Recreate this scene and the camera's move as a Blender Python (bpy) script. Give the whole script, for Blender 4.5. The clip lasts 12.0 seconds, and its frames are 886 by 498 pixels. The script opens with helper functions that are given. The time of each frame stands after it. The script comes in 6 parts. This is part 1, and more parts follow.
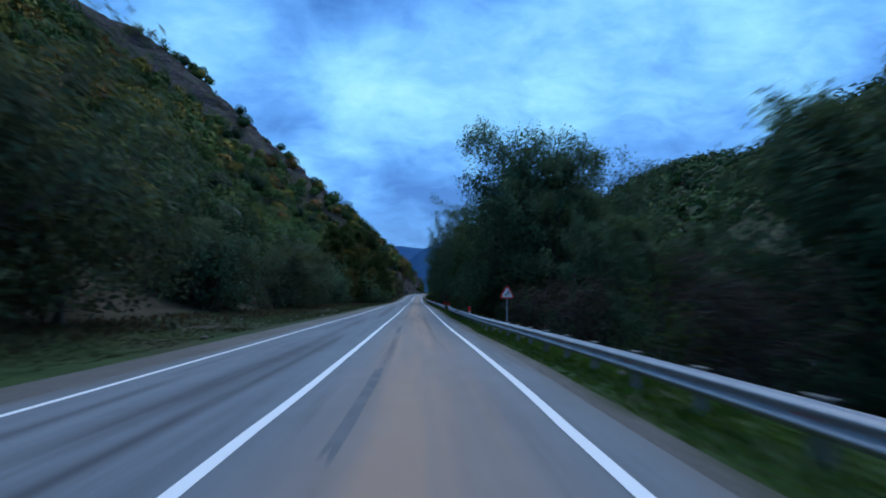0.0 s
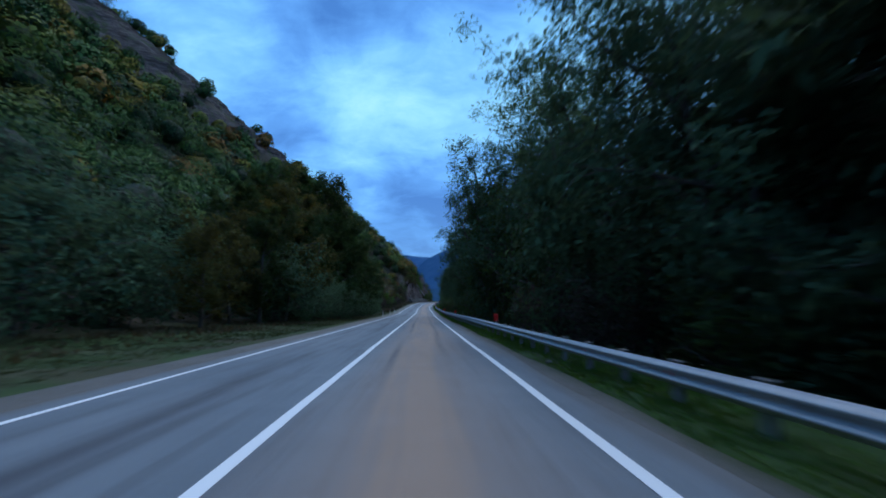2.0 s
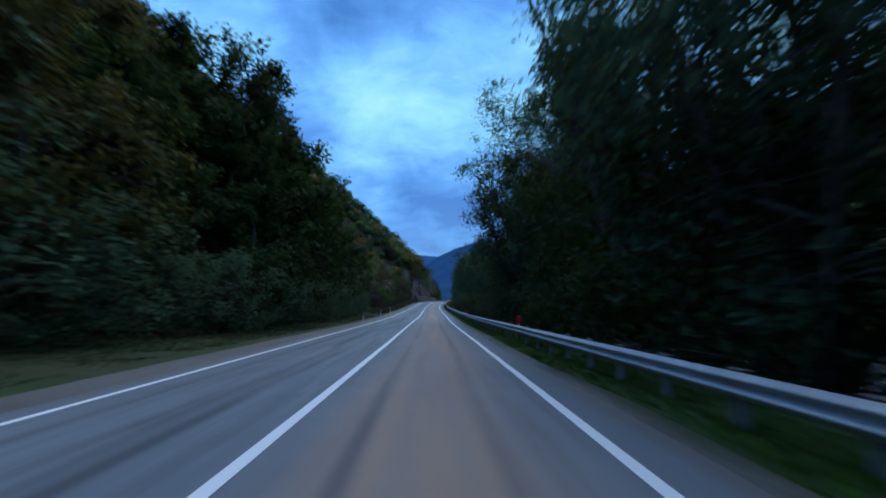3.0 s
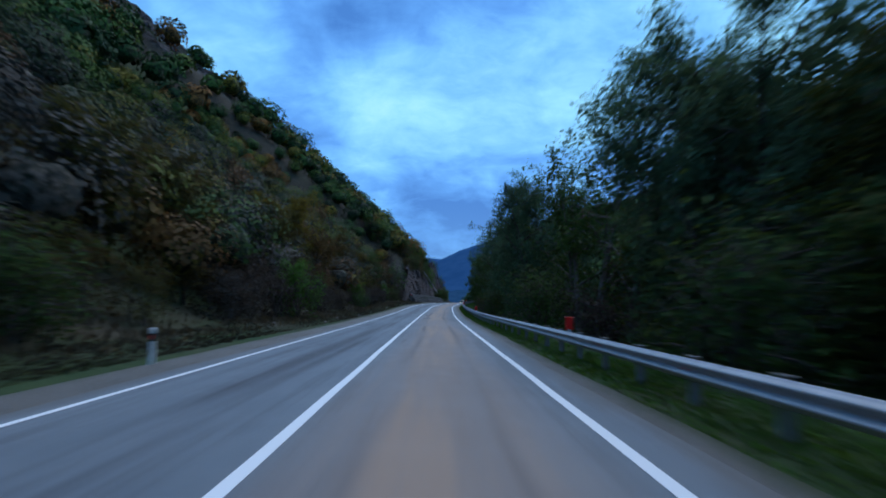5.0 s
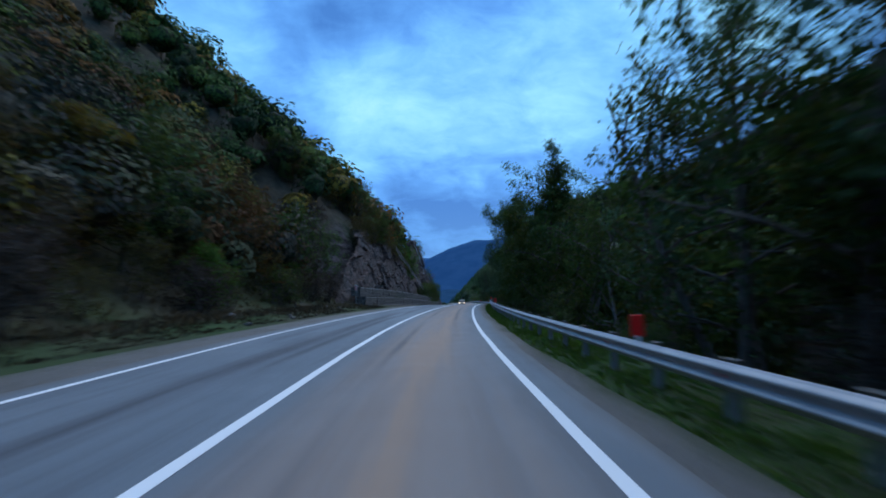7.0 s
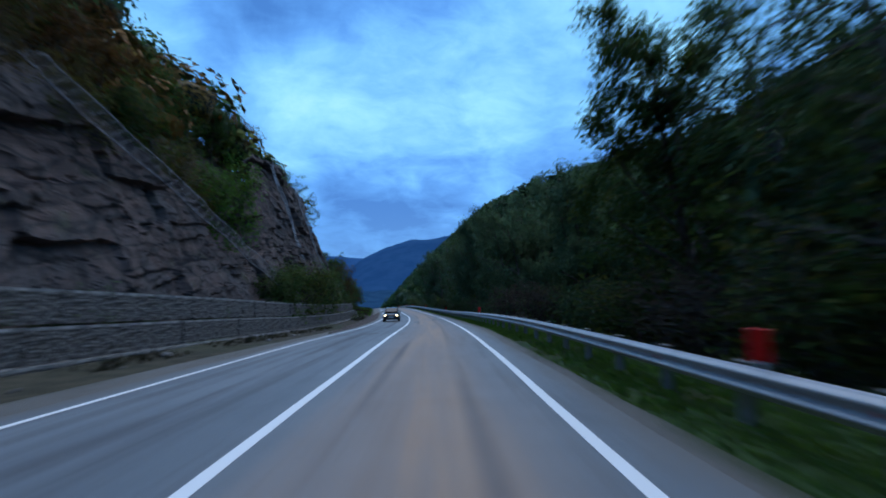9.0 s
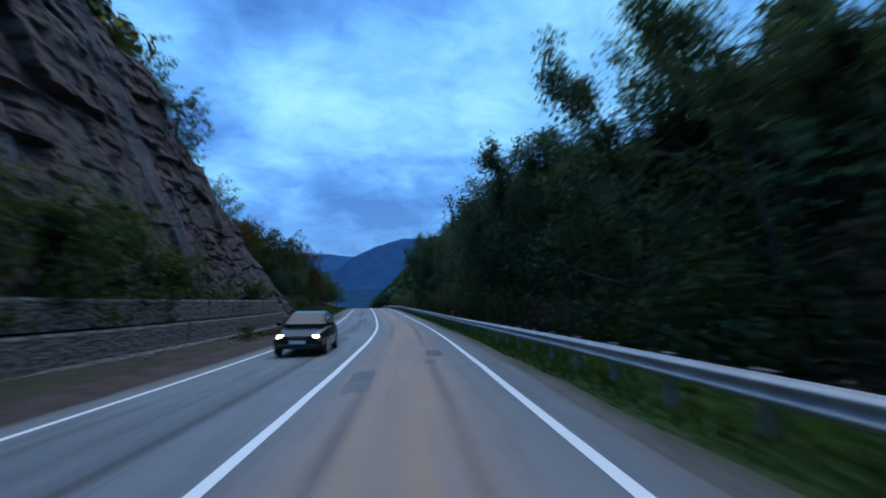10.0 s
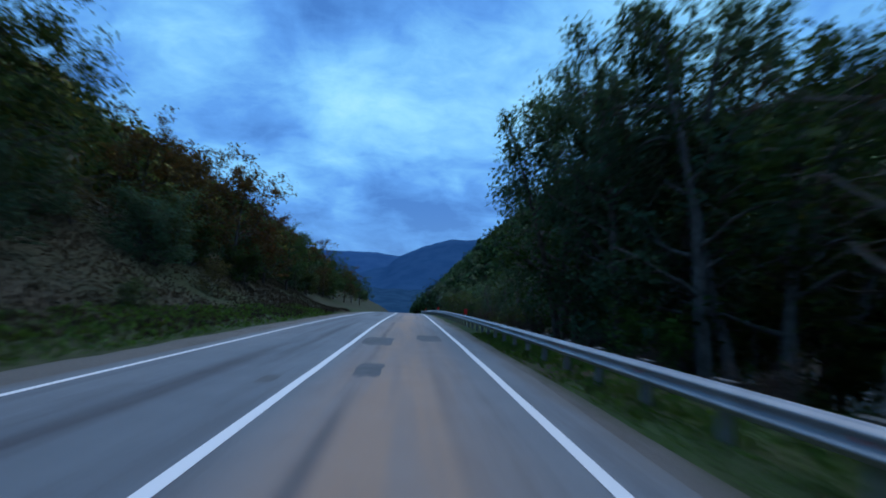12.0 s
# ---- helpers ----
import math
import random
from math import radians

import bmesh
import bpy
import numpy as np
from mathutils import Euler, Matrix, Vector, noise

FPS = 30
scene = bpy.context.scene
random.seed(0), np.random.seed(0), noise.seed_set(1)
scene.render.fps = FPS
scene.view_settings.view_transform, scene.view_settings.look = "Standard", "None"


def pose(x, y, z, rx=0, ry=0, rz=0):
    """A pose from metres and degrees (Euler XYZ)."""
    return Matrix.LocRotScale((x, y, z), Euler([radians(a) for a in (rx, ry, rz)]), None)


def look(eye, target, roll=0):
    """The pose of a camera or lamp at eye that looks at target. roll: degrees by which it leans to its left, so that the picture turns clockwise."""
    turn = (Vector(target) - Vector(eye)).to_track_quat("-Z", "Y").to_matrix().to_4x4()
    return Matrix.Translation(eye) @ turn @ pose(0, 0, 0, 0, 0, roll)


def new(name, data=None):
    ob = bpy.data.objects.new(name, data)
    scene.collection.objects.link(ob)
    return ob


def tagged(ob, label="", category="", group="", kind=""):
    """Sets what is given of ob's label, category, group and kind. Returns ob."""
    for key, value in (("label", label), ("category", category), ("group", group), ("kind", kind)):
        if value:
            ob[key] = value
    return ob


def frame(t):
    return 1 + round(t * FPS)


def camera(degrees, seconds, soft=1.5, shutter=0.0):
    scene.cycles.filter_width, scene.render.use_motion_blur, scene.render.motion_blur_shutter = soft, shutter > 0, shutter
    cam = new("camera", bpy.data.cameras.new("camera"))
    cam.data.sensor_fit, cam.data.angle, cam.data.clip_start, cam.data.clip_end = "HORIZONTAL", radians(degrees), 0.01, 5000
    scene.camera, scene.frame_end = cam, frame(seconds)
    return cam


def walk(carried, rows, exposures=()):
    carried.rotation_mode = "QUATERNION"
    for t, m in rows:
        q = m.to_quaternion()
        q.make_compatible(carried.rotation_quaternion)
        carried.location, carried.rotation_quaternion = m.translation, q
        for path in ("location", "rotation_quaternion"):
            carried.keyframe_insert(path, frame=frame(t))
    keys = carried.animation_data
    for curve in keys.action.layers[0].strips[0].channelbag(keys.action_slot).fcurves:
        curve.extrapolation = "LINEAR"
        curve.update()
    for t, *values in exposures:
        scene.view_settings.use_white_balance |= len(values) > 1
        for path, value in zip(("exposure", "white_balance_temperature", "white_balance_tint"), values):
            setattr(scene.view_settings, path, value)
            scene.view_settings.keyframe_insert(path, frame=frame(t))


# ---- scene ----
cam = camera(81.0, 12.0, soft=1.8, shutter=0.3)
# seconds, x, y, z, tilt, lean, turn
PATH = [
    (0.0, 0.00, 0.00, 1.487, 94.88, -0.46, -1.49),
    (0.5, -0.49, 18.47, 1.188, 94.68, 0.03, -1.23),
    (1.0, -1.01, 37.00, 1.003, 95.17, 0.17, -1.09),
    (1.5, -1.43, 55.55, 0.854, 95.52, 0.35, -0.89),
    (2.0, -1.91, 74.09, 0.743, 95.92, 0.51, -0.77),
    (2.5, -2.38, 92.70, 0.606, 95.96, 0.45, -0.46),
    (3.0, -2.85, 111.33, 0.432, 95.90, 0.07, 0.11),
    (3.5, -3.28, 129.97, 0.298, 95.94, 0.21, 0.31),
    (4.0, -3.69, 148.63, 0.162, 96.03, 0.30, 0.43),
    (4.5, -4.10, 167.29, 0.071, 96.15, 0.34, 0.53),
    (5.0, -4.55, 185.97, 0.067, 96.26, 0.37, 0.62),
    (5.5, -5.02, 204.67, 0.145, 96.35, 0.46, 0.68),
    (6.0, -5.42, 223.39, 0.296, 96.39, 0.66, 0.55),
    (6.5, -5.50, 242.08, 0.527, 96.33, 0.98, -0.02),
    (7.0, -5.37, 260.69, 0.857, 96.23, 1.14, -0.64),
    (7.5, -4.98, 279.19, 1.334, 96.12, 1.29, -2.29),
    (8.0, -4.22, 297.67, 1.751, 96.04, 1.43, -4.15),
    (8.5, -2.96, 316.11, 2.086, 96.04, 1.55, -6.02),
    (9.0, -1.19, 334.50, 2.357, 96.17, 1.59, -7.73),
    (9.5, 0.91, 352.86, 2.524, 96.36, 1.45, -8.58),
    (10.0, 2.87, 371.18, 2.423, 96.19, 0.66, -8.71),
    (10.5, 4.38, 389.56, 2.305, 96.17, -0.61, -7.68),
    (11.0, 5.50, 407.95, 2.364, 96.13, -1.70, -5.99),
    (11.5, 6.02, 426.34, 2.552, 96.17, -2.00, -4.67),
    (12.0, 6.27, 444.74, 2.827, 96.47, -2.43, -3.78),
]
walk(cam, [(t, pose(x, y, z, a, b, c)) for t, x, y, z, a, b, c in PATH], ((0.0, 0.0), (10.5, 0.0), (12.0, -0.14)))

# ---------------------------------------------------------------- nodes
class Nodes:
    """A short way to write node trees."""
    def __init__(self, tree):
        self.tree = tree
        tree.nodes.clear()

    def add(self, kind, ins=None, **props):
        n = self.tree.nodes.new(kind)
        for k, v in props.items():
            if k == "operation":
                n.operation = v
            elif k == "use_clamp":
                n.use_clamp = v
            elif k == "feature":
                n.feature = v
            elif k == "attribute_name":
                n.attribute_name = v
            elif k == "sun_rotation":
                n.sun_rotation = v
            elif k == "sun_elevation":
                n.sun_elevation = v
            elif k == "sun_disc":
                n.sun_disc = v
            elif k == "sky_type":
                n.sky_type = v
            elif k == "interpolation_type":
                n.interpolation_type = v
            elif k == "data_type":
                n.data_type = v
            elif k == "blend_type":
                n.blend_type = v
            else:
                raise ValueError(k)
        for k, v in (ins or {}).items():
            self.put(n.inputs[k], v)
        return n

    def put(self, socket, v):
        if isinstance(v, bpy.types.NodeSocket):
            self.tree.links.new(v, socket)
        else:
            socket.default_value = v

    def math(self, op, a, b=0.0, c=0.0, clamp=False):
        return self.add("ShaderNodeMath", {0: a, 1: b, 2: c}, operation=op, use_clamp=clamp).outputs[0]

    def vec(self, op, a, b=(0, 0, 0)):
        n = self.add("ShaderNodeVectorMath", {0: a, 1: b}, operation=op)
        return n.outputs["Value"] if op in ("DOT_PRODUCT", "LENGTH", "DISTANCE") else n.outputs["Vector"]

    def mix(self, f, a, b, blend="MIX"):
        n = self.add("ShaderNodeMix", data_type="RGBA", blend_type=blend)
        for i, v in ((0, f), (6, a), (7, b)):
            self.put(n.inputs[i], v)
        return n.outputs[2]

    def ramp(self, f, *stops):
        n = self.add("ShaderNodeValToRGB", {0: f})
        e = n.color_ramp.elements
        while len(e) < len(stops):
            e.new(0.5)
        for el, (p, c) in zip(e, stops):
            el.position, el.color = p, (*c, 1) if len(c) == 3 else c
        return n.outputs[0]

    def noise(self, v, scale, detail=4.0, rough=0.55, dist=0.0):
        return self.add("ShaderNodeTexNoise", {"Vector": v, "Scale": scale, "Detail": detail, "Roughness": rough, "Distortion": dist}).outputs[0]

    def step(self, f, lo, hi):
        return self.add("ShaderNodeMapRange", {0: f, 1: lo, 2: hi, 3: 0.0, 4: 1.0}, interpolation_type="SMOOTHSTEP").outputs[0]


def heading(x, y):
    """A unit way from degrees to the right of +y and degrees up."""
    a, e = radians(x), radians(y)
    return (math.sin(a) * math.cos(e), math.cos(a) * math.cos(e), math.sin(e))


# ---------------------------------------------------------------- sky and light
world = bpy.data.worlds.new("overcast_dusk")
scene.world = world
world.use_nodes = True
N = Nodes(world.node_tree)
way = N.add("ShaderNodeTexCoord").outputs["Generated"]
sep = N.add("ShaderNodeSeparateXYZ", {0: way})
up = N.math("MAXIMUM", sep.outputs[2], 0.0)
flat = N.math("ADD", up, 0.34)
deck = N.add("ShaderNodeCombineXYZ", {0: N.math("DIVIDE", sep.outputs[0], flat), 1: N.math("DIVIDE", sep.outputs[1], flat), 2: 0.0}).outputs[0]
big = N.noise(N.vec("ADD", deck, (3.1, 1.7, 0)), 1.7, 2.0, 0.45, 0.2)
mid = N.noise(N.vec("ADD", deck, (0.4, 5.2, 0)), 4.6, 6.0, 0.56, 0.5)
fine = N.noise(N.vec("MULTIPLY", deck, (1.0, 1.5, 1.0)), 11.0, 6.0, 0.6, 0.6)
cloud = N.math("ADD", N.math("MULTIPLY", big, 0.45), N.math("ADD", N.math("MULTIPLY", mid, 0.38), N.math("MULTIPLY", fine, 0.15)))
thin = None
for a, e, w, s in ((-2, 24, 0.22, 0.16), (-9, 22, 0.16, 0.12), (28, 31, 0.42, 0.13), (-22, 26, 0.2, 0.12), (14, 18, 0.24, 0.09), (-30, 33, 0.3, 0.04), (4, 11, 0.25, -0.1), (-1, 36, 0.3, -0.07), (-34, 14, 0.3, 0.1)):
    near = N.vec("DISTANCE", way, heading(a, e))
    lobe = N.math("MULTIPLY", N.math("SUBTRACT", 1.0, N.step(near, 0.0, w)), s)
    thin = lobe if thin is None else N.math("ADD", thin, lobe)
cloud = N.math("ADD", cloud, thin)
tone = N.ramp(cloud, (0.38, (0.06, 0.215, 0.62)), (0.49, (0.11, 0.355, 0.88)), (0.58, (0.185, 0.53, 1.0)), (0.68, (0.30, 0.72, 1.08)), (0.80, (0.46, 0.90, 1.15)))
sky = N.add("ShaderNodeTexSky", sky_type="NISHITA", sun_disc=False, sun_elevation=radians(12), sun_rotation=radians(200)).outputs[0]
sky = N.vec("SCALE", sky)
sky.node.inputs["Scale"].default_value = 0.08
low = N.math("SUBTRACT", 1.0, N.step(up, 0.0, 0.22))
tone = N.mix(N.math("MULTIPLY", low, 0.55), tone, (0.14, 0.38, 0.80, 1))
N.add("ShaderNodeOutputWorld", {0: N.add("ShaderNodeBackground", {0: N.mix(0.08, tone, sky), 1: 1.16}).outputs[0]})

sun = new("sun", bpy.data.lights.new("sun", "SUN"))
sun.data.energy, sun.data.angle, sun.data.color = 1.45, radians(70), (0.95, 0.95, 0.92)
sun.matrix_world = look((0, 0, 0), (-0.25, -0.35, -1.0))

# ---------------------------------------------------------------- materials
def material(name, paint, rough=0.8, metal=0.0, bump=None, strength=0.3, spec=0.5):
    """A principled material; paint and bump are functions of its Nodes."""
    m = bpy.data.materials.new(name)
    m.use_nodes = True
    n = Nodes(m.node_tree)
    p = n.add("ShaderNodeBsdfPrincipled", {"Roughness": 0.7 if callable(rough) else rough, "Metallic": metal, "Specular IOR Level": spec})
    n.put(p.inputs["Base Color"], paint(n) if callable(paint) else (*paint, 1))
    if callable(rough):
        n.put(p.inputs["Roughness"], rough(n))
    if bump:
        n.put(p.inputs["Normal"], n.add("ShaderNodeBump", {"Height": bump(n), "Strength": strength, "Distance": 0.05}).outputs[0])
    n.add("ShaderNodeOutputMaterial", {0: p.outputs[0]})
    return m


def obj(n):
    return n.add("ShaderNodeTexCoord").outputs["Object"]


def uv(n):
    return n.add("ShaderNodeUVMap").outputs[0]


def speckle(a, b, scale, detail=5.0, lo=0.35, hi=0.65):
    def f(n):
        return n.mix(n.step(n.noise(obj(n), scale, detail, 0.6), lo, hi), (*a, 1), (*b, 1))
    return f


def asphalt_paint(n):
    q = uv(n)
    s = n.add("ShaderNodeSeparateXYZ", {0: q})
    across, along = s.outputs[0], s.outputs[1]
    long_q = n.vec("MULTIPLY", q, (1.0, 0.045, 1.0))
    streak = n.noise(long_q, 2.3, 4.0, 0.6)
    blotch = n.noise(n.vec("MULTIPLY", q, (1.0, 0.16, 1.0)), 0.33, 5.0, 0.6, 0.6)
    grain = n.noise(q, 34.0, 3.0, 0.7)
    c = n.mix(n.step(blotch, 0.3, 0.72), (0.13, 0.162, 0.188, 1), (0.2, 0.235, 0.262, 1))
    c = n.mix(n.math("MULTIPLY", n.step(streak, 0.45, 0.7), 0.5), c, (0.072, 0.08, 0.093, 1))
    # dark rubber in the wheel paths; warm headlamp glow painted over the right lane
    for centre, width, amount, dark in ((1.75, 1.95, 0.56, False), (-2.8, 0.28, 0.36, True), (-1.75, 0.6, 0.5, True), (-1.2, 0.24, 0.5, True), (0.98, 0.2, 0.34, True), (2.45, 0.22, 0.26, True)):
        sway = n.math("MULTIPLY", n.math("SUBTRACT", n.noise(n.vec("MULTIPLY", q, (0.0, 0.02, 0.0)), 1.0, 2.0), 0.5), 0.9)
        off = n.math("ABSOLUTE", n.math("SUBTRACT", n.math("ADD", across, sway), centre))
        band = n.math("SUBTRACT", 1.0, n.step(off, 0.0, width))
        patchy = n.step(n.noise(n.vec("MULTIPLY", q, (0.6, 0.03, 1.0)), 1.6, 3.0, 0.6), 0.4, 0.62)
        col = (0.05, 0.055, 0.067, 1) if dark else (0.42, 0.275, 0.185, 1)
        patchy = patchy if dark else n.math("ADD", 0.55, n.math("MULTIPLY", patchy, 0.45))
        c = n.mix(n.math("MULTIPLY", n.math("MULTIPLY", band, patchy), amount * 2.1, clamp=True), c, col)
    c = n.mix(n.math("MULTIPLY", grain, 0.5), c, (0.10, 0.10, 0.105, 1))
    # grit and dust washed over the broken edges
    ragged = n.math("ADD", n.math("ABSOLUTE", n.math("SUBTRACT", across, 0.1)), n.math("MULTIPLY", n.math("SUBTRACT", n.noise(n.vec("MULTIPLY", q, (1.0, 0.2, 1.0)), 1.1, 4.0, 0.65), 0.5), 0.9))
    return n.mix(n.math("MULTIPLY", n.step(ragged, 3.7, 4.25), 0.85), c, (0.12, 0.113, 0.103, 1))


def gravel_paint(n):
    """Pale grit, with thin grass and soil creeping in from the verge."""
    q = uv(n)
    across = n.add("ShaderNodeSeparateXYZ", {0: q}).outputs[0]
    c = n.mix(n.step(n.noise(obj(n), 0.35, 3.0), 0.4, 0.6), (0.09, 0.084, 0.075, 1), (0.145, 0.134, 0.12, 1))
    c = n.mix(n.step(n.noise(obj(n), 9.0, 6.0, 0.75), 0.3, 0.7), c, (0.19, 0.177, 0.158, 1))
    stray = n.math("MULTIPLY", n.math("SUBTRACT", n.noise(n.vec("MULTIPLY", q, (1.0, 0.25, 1.0)), 0.9, 5.0, 0.65), 0.5), 1.1)
    right = n.step(n.math("ADD", across, stray), 4.3, 4.85)
    left = n.step(n.math("SUBTRACT", stray, across), 4.9, 6.1)
    return n.mix(n.math("MULTIPLY", n.math("MAXIMUM", right, left), 0.9), c, (0.052, 0.066, 0.024, 1))


def asphalt_rough(n):
    return n.add("ShaderNodeMapRange", {0: n.noise(uv(n), 1.2, 3.0), 3: 0.55, 4: 0.8}).outputs[0]


def ground_paint(n):
    at = n.add("ShaderNodeAttribute", attribute_name="cover").outputs["Color"]
    s = n.add("ShaderNodeSeparateXYZ", {0: at})
    q = obj(n)
    grass = n.mix(n.step(n.noise(q, 0.5, 5.0, 0.65), 0.3, 0.7), (0.022, 0.055, 0.013, 1), (0.042, 0.078, 0.022, 1))
    grass = n.mix(n.step(n.noise(q, 0.14, 4.0, 0.6), 0.48, 0.7), grass, (0.066, 0.057, 0.034, 1))
    soil = n.mix(n.step(n.noise(q, 1.4, 5.0, 0.65), 0.35, 0.65), (0.034, 0.03, 0.02, 1), (0.07, 0.058, 0.04, 1))
    strata = n.noise(n.vec("MULTIPLY", q, (0.35, 0.35, 2.2)), 0.55, 6.0, 0.65, 0.6)
    rock = n.mix(n.step(strata, 0.38, 0.62), (0.016, 0.015, 0.016, 1), (0.085, 0.074, 0.074, 1))
    rock = n.mix(n.math("MULTIPLY", n.step(n.noise(q, 0.11, 5.0, 0.65), 0.5, 0.6), 0.75), rock, (0.03, 0.05, 0.018, 1))
    c = n.mix(s.outputs[0], grass, soil)
    return n.mix(s.outputs[1], c, rock)


def ground_bump(n):
    """Fine roughness everywhere, and ledges a few metres across where bare rock shows."""
    q = obj(n)
    bare = n.add("ShaderNodeSeparateXYZ", {0: n.add("ShaderNodeAttribute", attribute_name="cover").outputs["Color"]}).outputs[1]
    ledges = n.noise(n.vec("MULTIPLY", q, (0.6, 0.6, 1.8)), 0.3, 7.0, 0.7, 0.8)
    return n.math("ADD", n.noise(q, 3.0, 6.0, 0.7), n.math("MULTIPLY", n.math("MULTIPLY", ledges, bare), 50.0))


def tuft_normal(n):
    """The way a tuft of leaves faces, from its object into the world."""
    v = n.add("ShaderNodeAttribute", attribute_name="tuft").outputs["Vector"]
    t = n.add("ShaderNodeVectorTransform", {0: v})
    t.vector_type, t.convert_from, t.convert_to = "NORMAL", "OBJECT", "WORLD"
    return t.outputs[0]


def leaf_material(name, dark, light, turn=None, rough=0.68):
    """Leaves that let light through; shades vary leaf by leaf and plant by plant."""
    m = bpy.data.materials.new(name)
    m.use_nodes = True
    n = Nodes(m.node_tree)
    isl = n.add("ShaderNodeNewGeometry").outputs["Random Per Island"]
    per = n.add("ShaderNodeObjectInfo").outputs["Random"]
    c = n.mix(isl, (*dark, 1), (*light, 1))
    if turn:
        c = n.mix(n.step(n.math("ADD", n.math("MULTIPLY", isl, 0.55), n.math("MULTIPLY", per, 0.5)), 0.62, 0.95), c, (*turn, 1))
    c = n.mix(n.math("MULTIPLY", per, 0.35), c, (dark[0] * 0.8, dark[1] * 0.7, dark[2] * 0.8, 1))
    soft = tuft_normal(n)
    d = n.add("ShaderNodeBsdfPrincipled", {"Base Color": c, "Roughness": rough, "Specular IOR Level": 0.15, "Normal": soft})
    t = n.add("ShaderNodeBsdfTranslucent", {"Color": c, "Normal": soft})
    n.add("ShaderNodeOutputMaterial", {0: n.add("ShaderNodeMixShader", {0: 0.45, 1: d.outputs[0], 2: t.outputs[0]}).outputs[0]})
    return m


def forest_material(name, stops, mass=False):
    """Woods seen from afar: the shade of each crown, then of each clump of leaves; mass: the leaves deep in a crown,
    dark gaps painted in.
    """
    m = bpy.data.materials.new(name)
    m.use_nodes = True
    n = Nodes(m.node_tree)
    tree = n.add("ShaderNodeAttribute", attribute_name="crown").outputs["Fac"]
    isl = n.add("ShaderNodeNewGeometry").outputs["Random Per Island"]
    c = n.ramp(tree, *stops)
    facing = tuft_normal(n)
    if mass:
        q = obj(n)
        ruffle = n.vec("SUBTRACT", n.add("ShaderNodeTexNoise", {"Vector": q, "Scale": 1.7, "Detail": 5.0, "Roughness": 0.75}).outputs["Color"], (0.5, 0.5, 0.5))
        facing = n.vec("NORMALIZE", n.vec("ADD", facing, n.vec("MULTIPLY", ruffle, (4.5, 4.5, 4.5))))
        # shade in the gaps between leaves, painted into the colour
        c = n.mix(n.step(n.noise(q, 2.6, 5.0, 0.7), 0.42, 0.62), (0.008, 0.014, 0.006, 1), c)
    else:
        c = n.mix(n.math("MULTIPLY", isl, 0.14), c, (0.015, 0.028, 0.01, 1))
    d = n.add("ShaderNodeBsdfPrincipled", {"Base Color": c, "Roughness": 0.7, "Specular IOR Level": 0.2, "Normal": facing})
    n.add("ShaderNodeOutputMaterial", {0: d.outputs[0]})
    return m


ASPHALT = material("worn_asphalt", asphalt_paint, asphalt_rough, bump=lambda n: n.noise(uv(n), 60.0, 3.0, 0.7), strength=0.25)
PATCH = material("asphalt_patch", speckle((0.065, 0.07, 0.076), (0.11, 0.114, 0.12), 2.0), 0.7, bump=lambda n: n.noise(obj(n), 50.0), strength=0.2)
STAIN = material("asphalt_stain", speckle((0.095, 0.1, 0.108), (0.15, 0.152, 0.156), 2.0), 0.7, bump=lambda n: n.noise(obj(n), 50.0), strength=0.2)
GRAVEL = material("gravel", gravel_paint, 0.9, bump=lambda n: n.noise(obj(n), 25.0, 5.0, 0.8), strength=0.8)
DIRT = material("graded_soil", lambda n: n.mix(n.step(n.noise(obj(n), 1.1, 6.0, 0.7), 0.35, 0.65), (0.034, 0.022, 0.019, 1), (0.08, 0.053, 0.044, 1)), 0.95, bump=lambda n: n.noise(obj(n), 9.0, 6.0, 0.75), strength=1.0)
MARKING = material("road_paint", lambda n: n.mix(n.step(n.noise(obj(n), 7.0, 6.0, 0.75), 0.66, 0.8), (0.86, 0.86, 0.85, 1), (0.5, 0.49, 0.48, 1)), 0.55)
GROUND = material("ground_cover", ground_paint, 0.92, bump=ground_bump, strength=0.7, spec=0.2)
ZINC = material("galvanised_steel", lambda n: n.mix(n.step(n.noise(obj(n), 2.4, 5.0, 0.65), 0.35, 0.7), (0.47, 0.485, 0.5, 1), (0.36, 0.372, 0.388, 1)), 0.55, 0.4, bump=lambda n: n.noise(obj(n), 6.0, 3.0), strength=0.08)
POST = material("dull_steel", speckle((0.34, 0.34, 0.33), (0.22, 0.215, 0.2), 4.0), 0.75, 0.1)
POLE = material("grey_pole_steel", speckle((0.4, 0.4, 0.41), (0.3, 0.3, 0.3), 4.0), 0.55, 0.3)
RED = material("red_reflector", speckle((0.85, 0.016, 0.012), (0.72, 0.012, 0.01), 12.0), 0.35)
WHITE = material("white_plastic", speckle((0.74, 0.74, 0.72), (0.55, 0.54, 0.5), 8.0), 0.5)
BLACK = material("black_paint", (0.015, 0.015, 0.016), 0.5)
BARK = material("grey_bark", lambda n: n.mix(n.step(n.noise(n.vec("MULTIPLY", obj(n), (1, 1, 0.25)), 6.0, 6.0, 0.7), 0.35, 0.65), (0.045, 0.038, 0.032, 1), (0.13, 0.115, 0.10, 1)), 0.95, bump=lambda n: n.noise(n.vec("MULTIPLY", obj(n), (1, 1, 0.2)), 14.0, 4.0), strength=0.6)
PALE_BARK = material("pale_bark", speckle((0.08, 0.072, 0.06), (0.17, 0.155, 0.135), 3.0), 0.9)
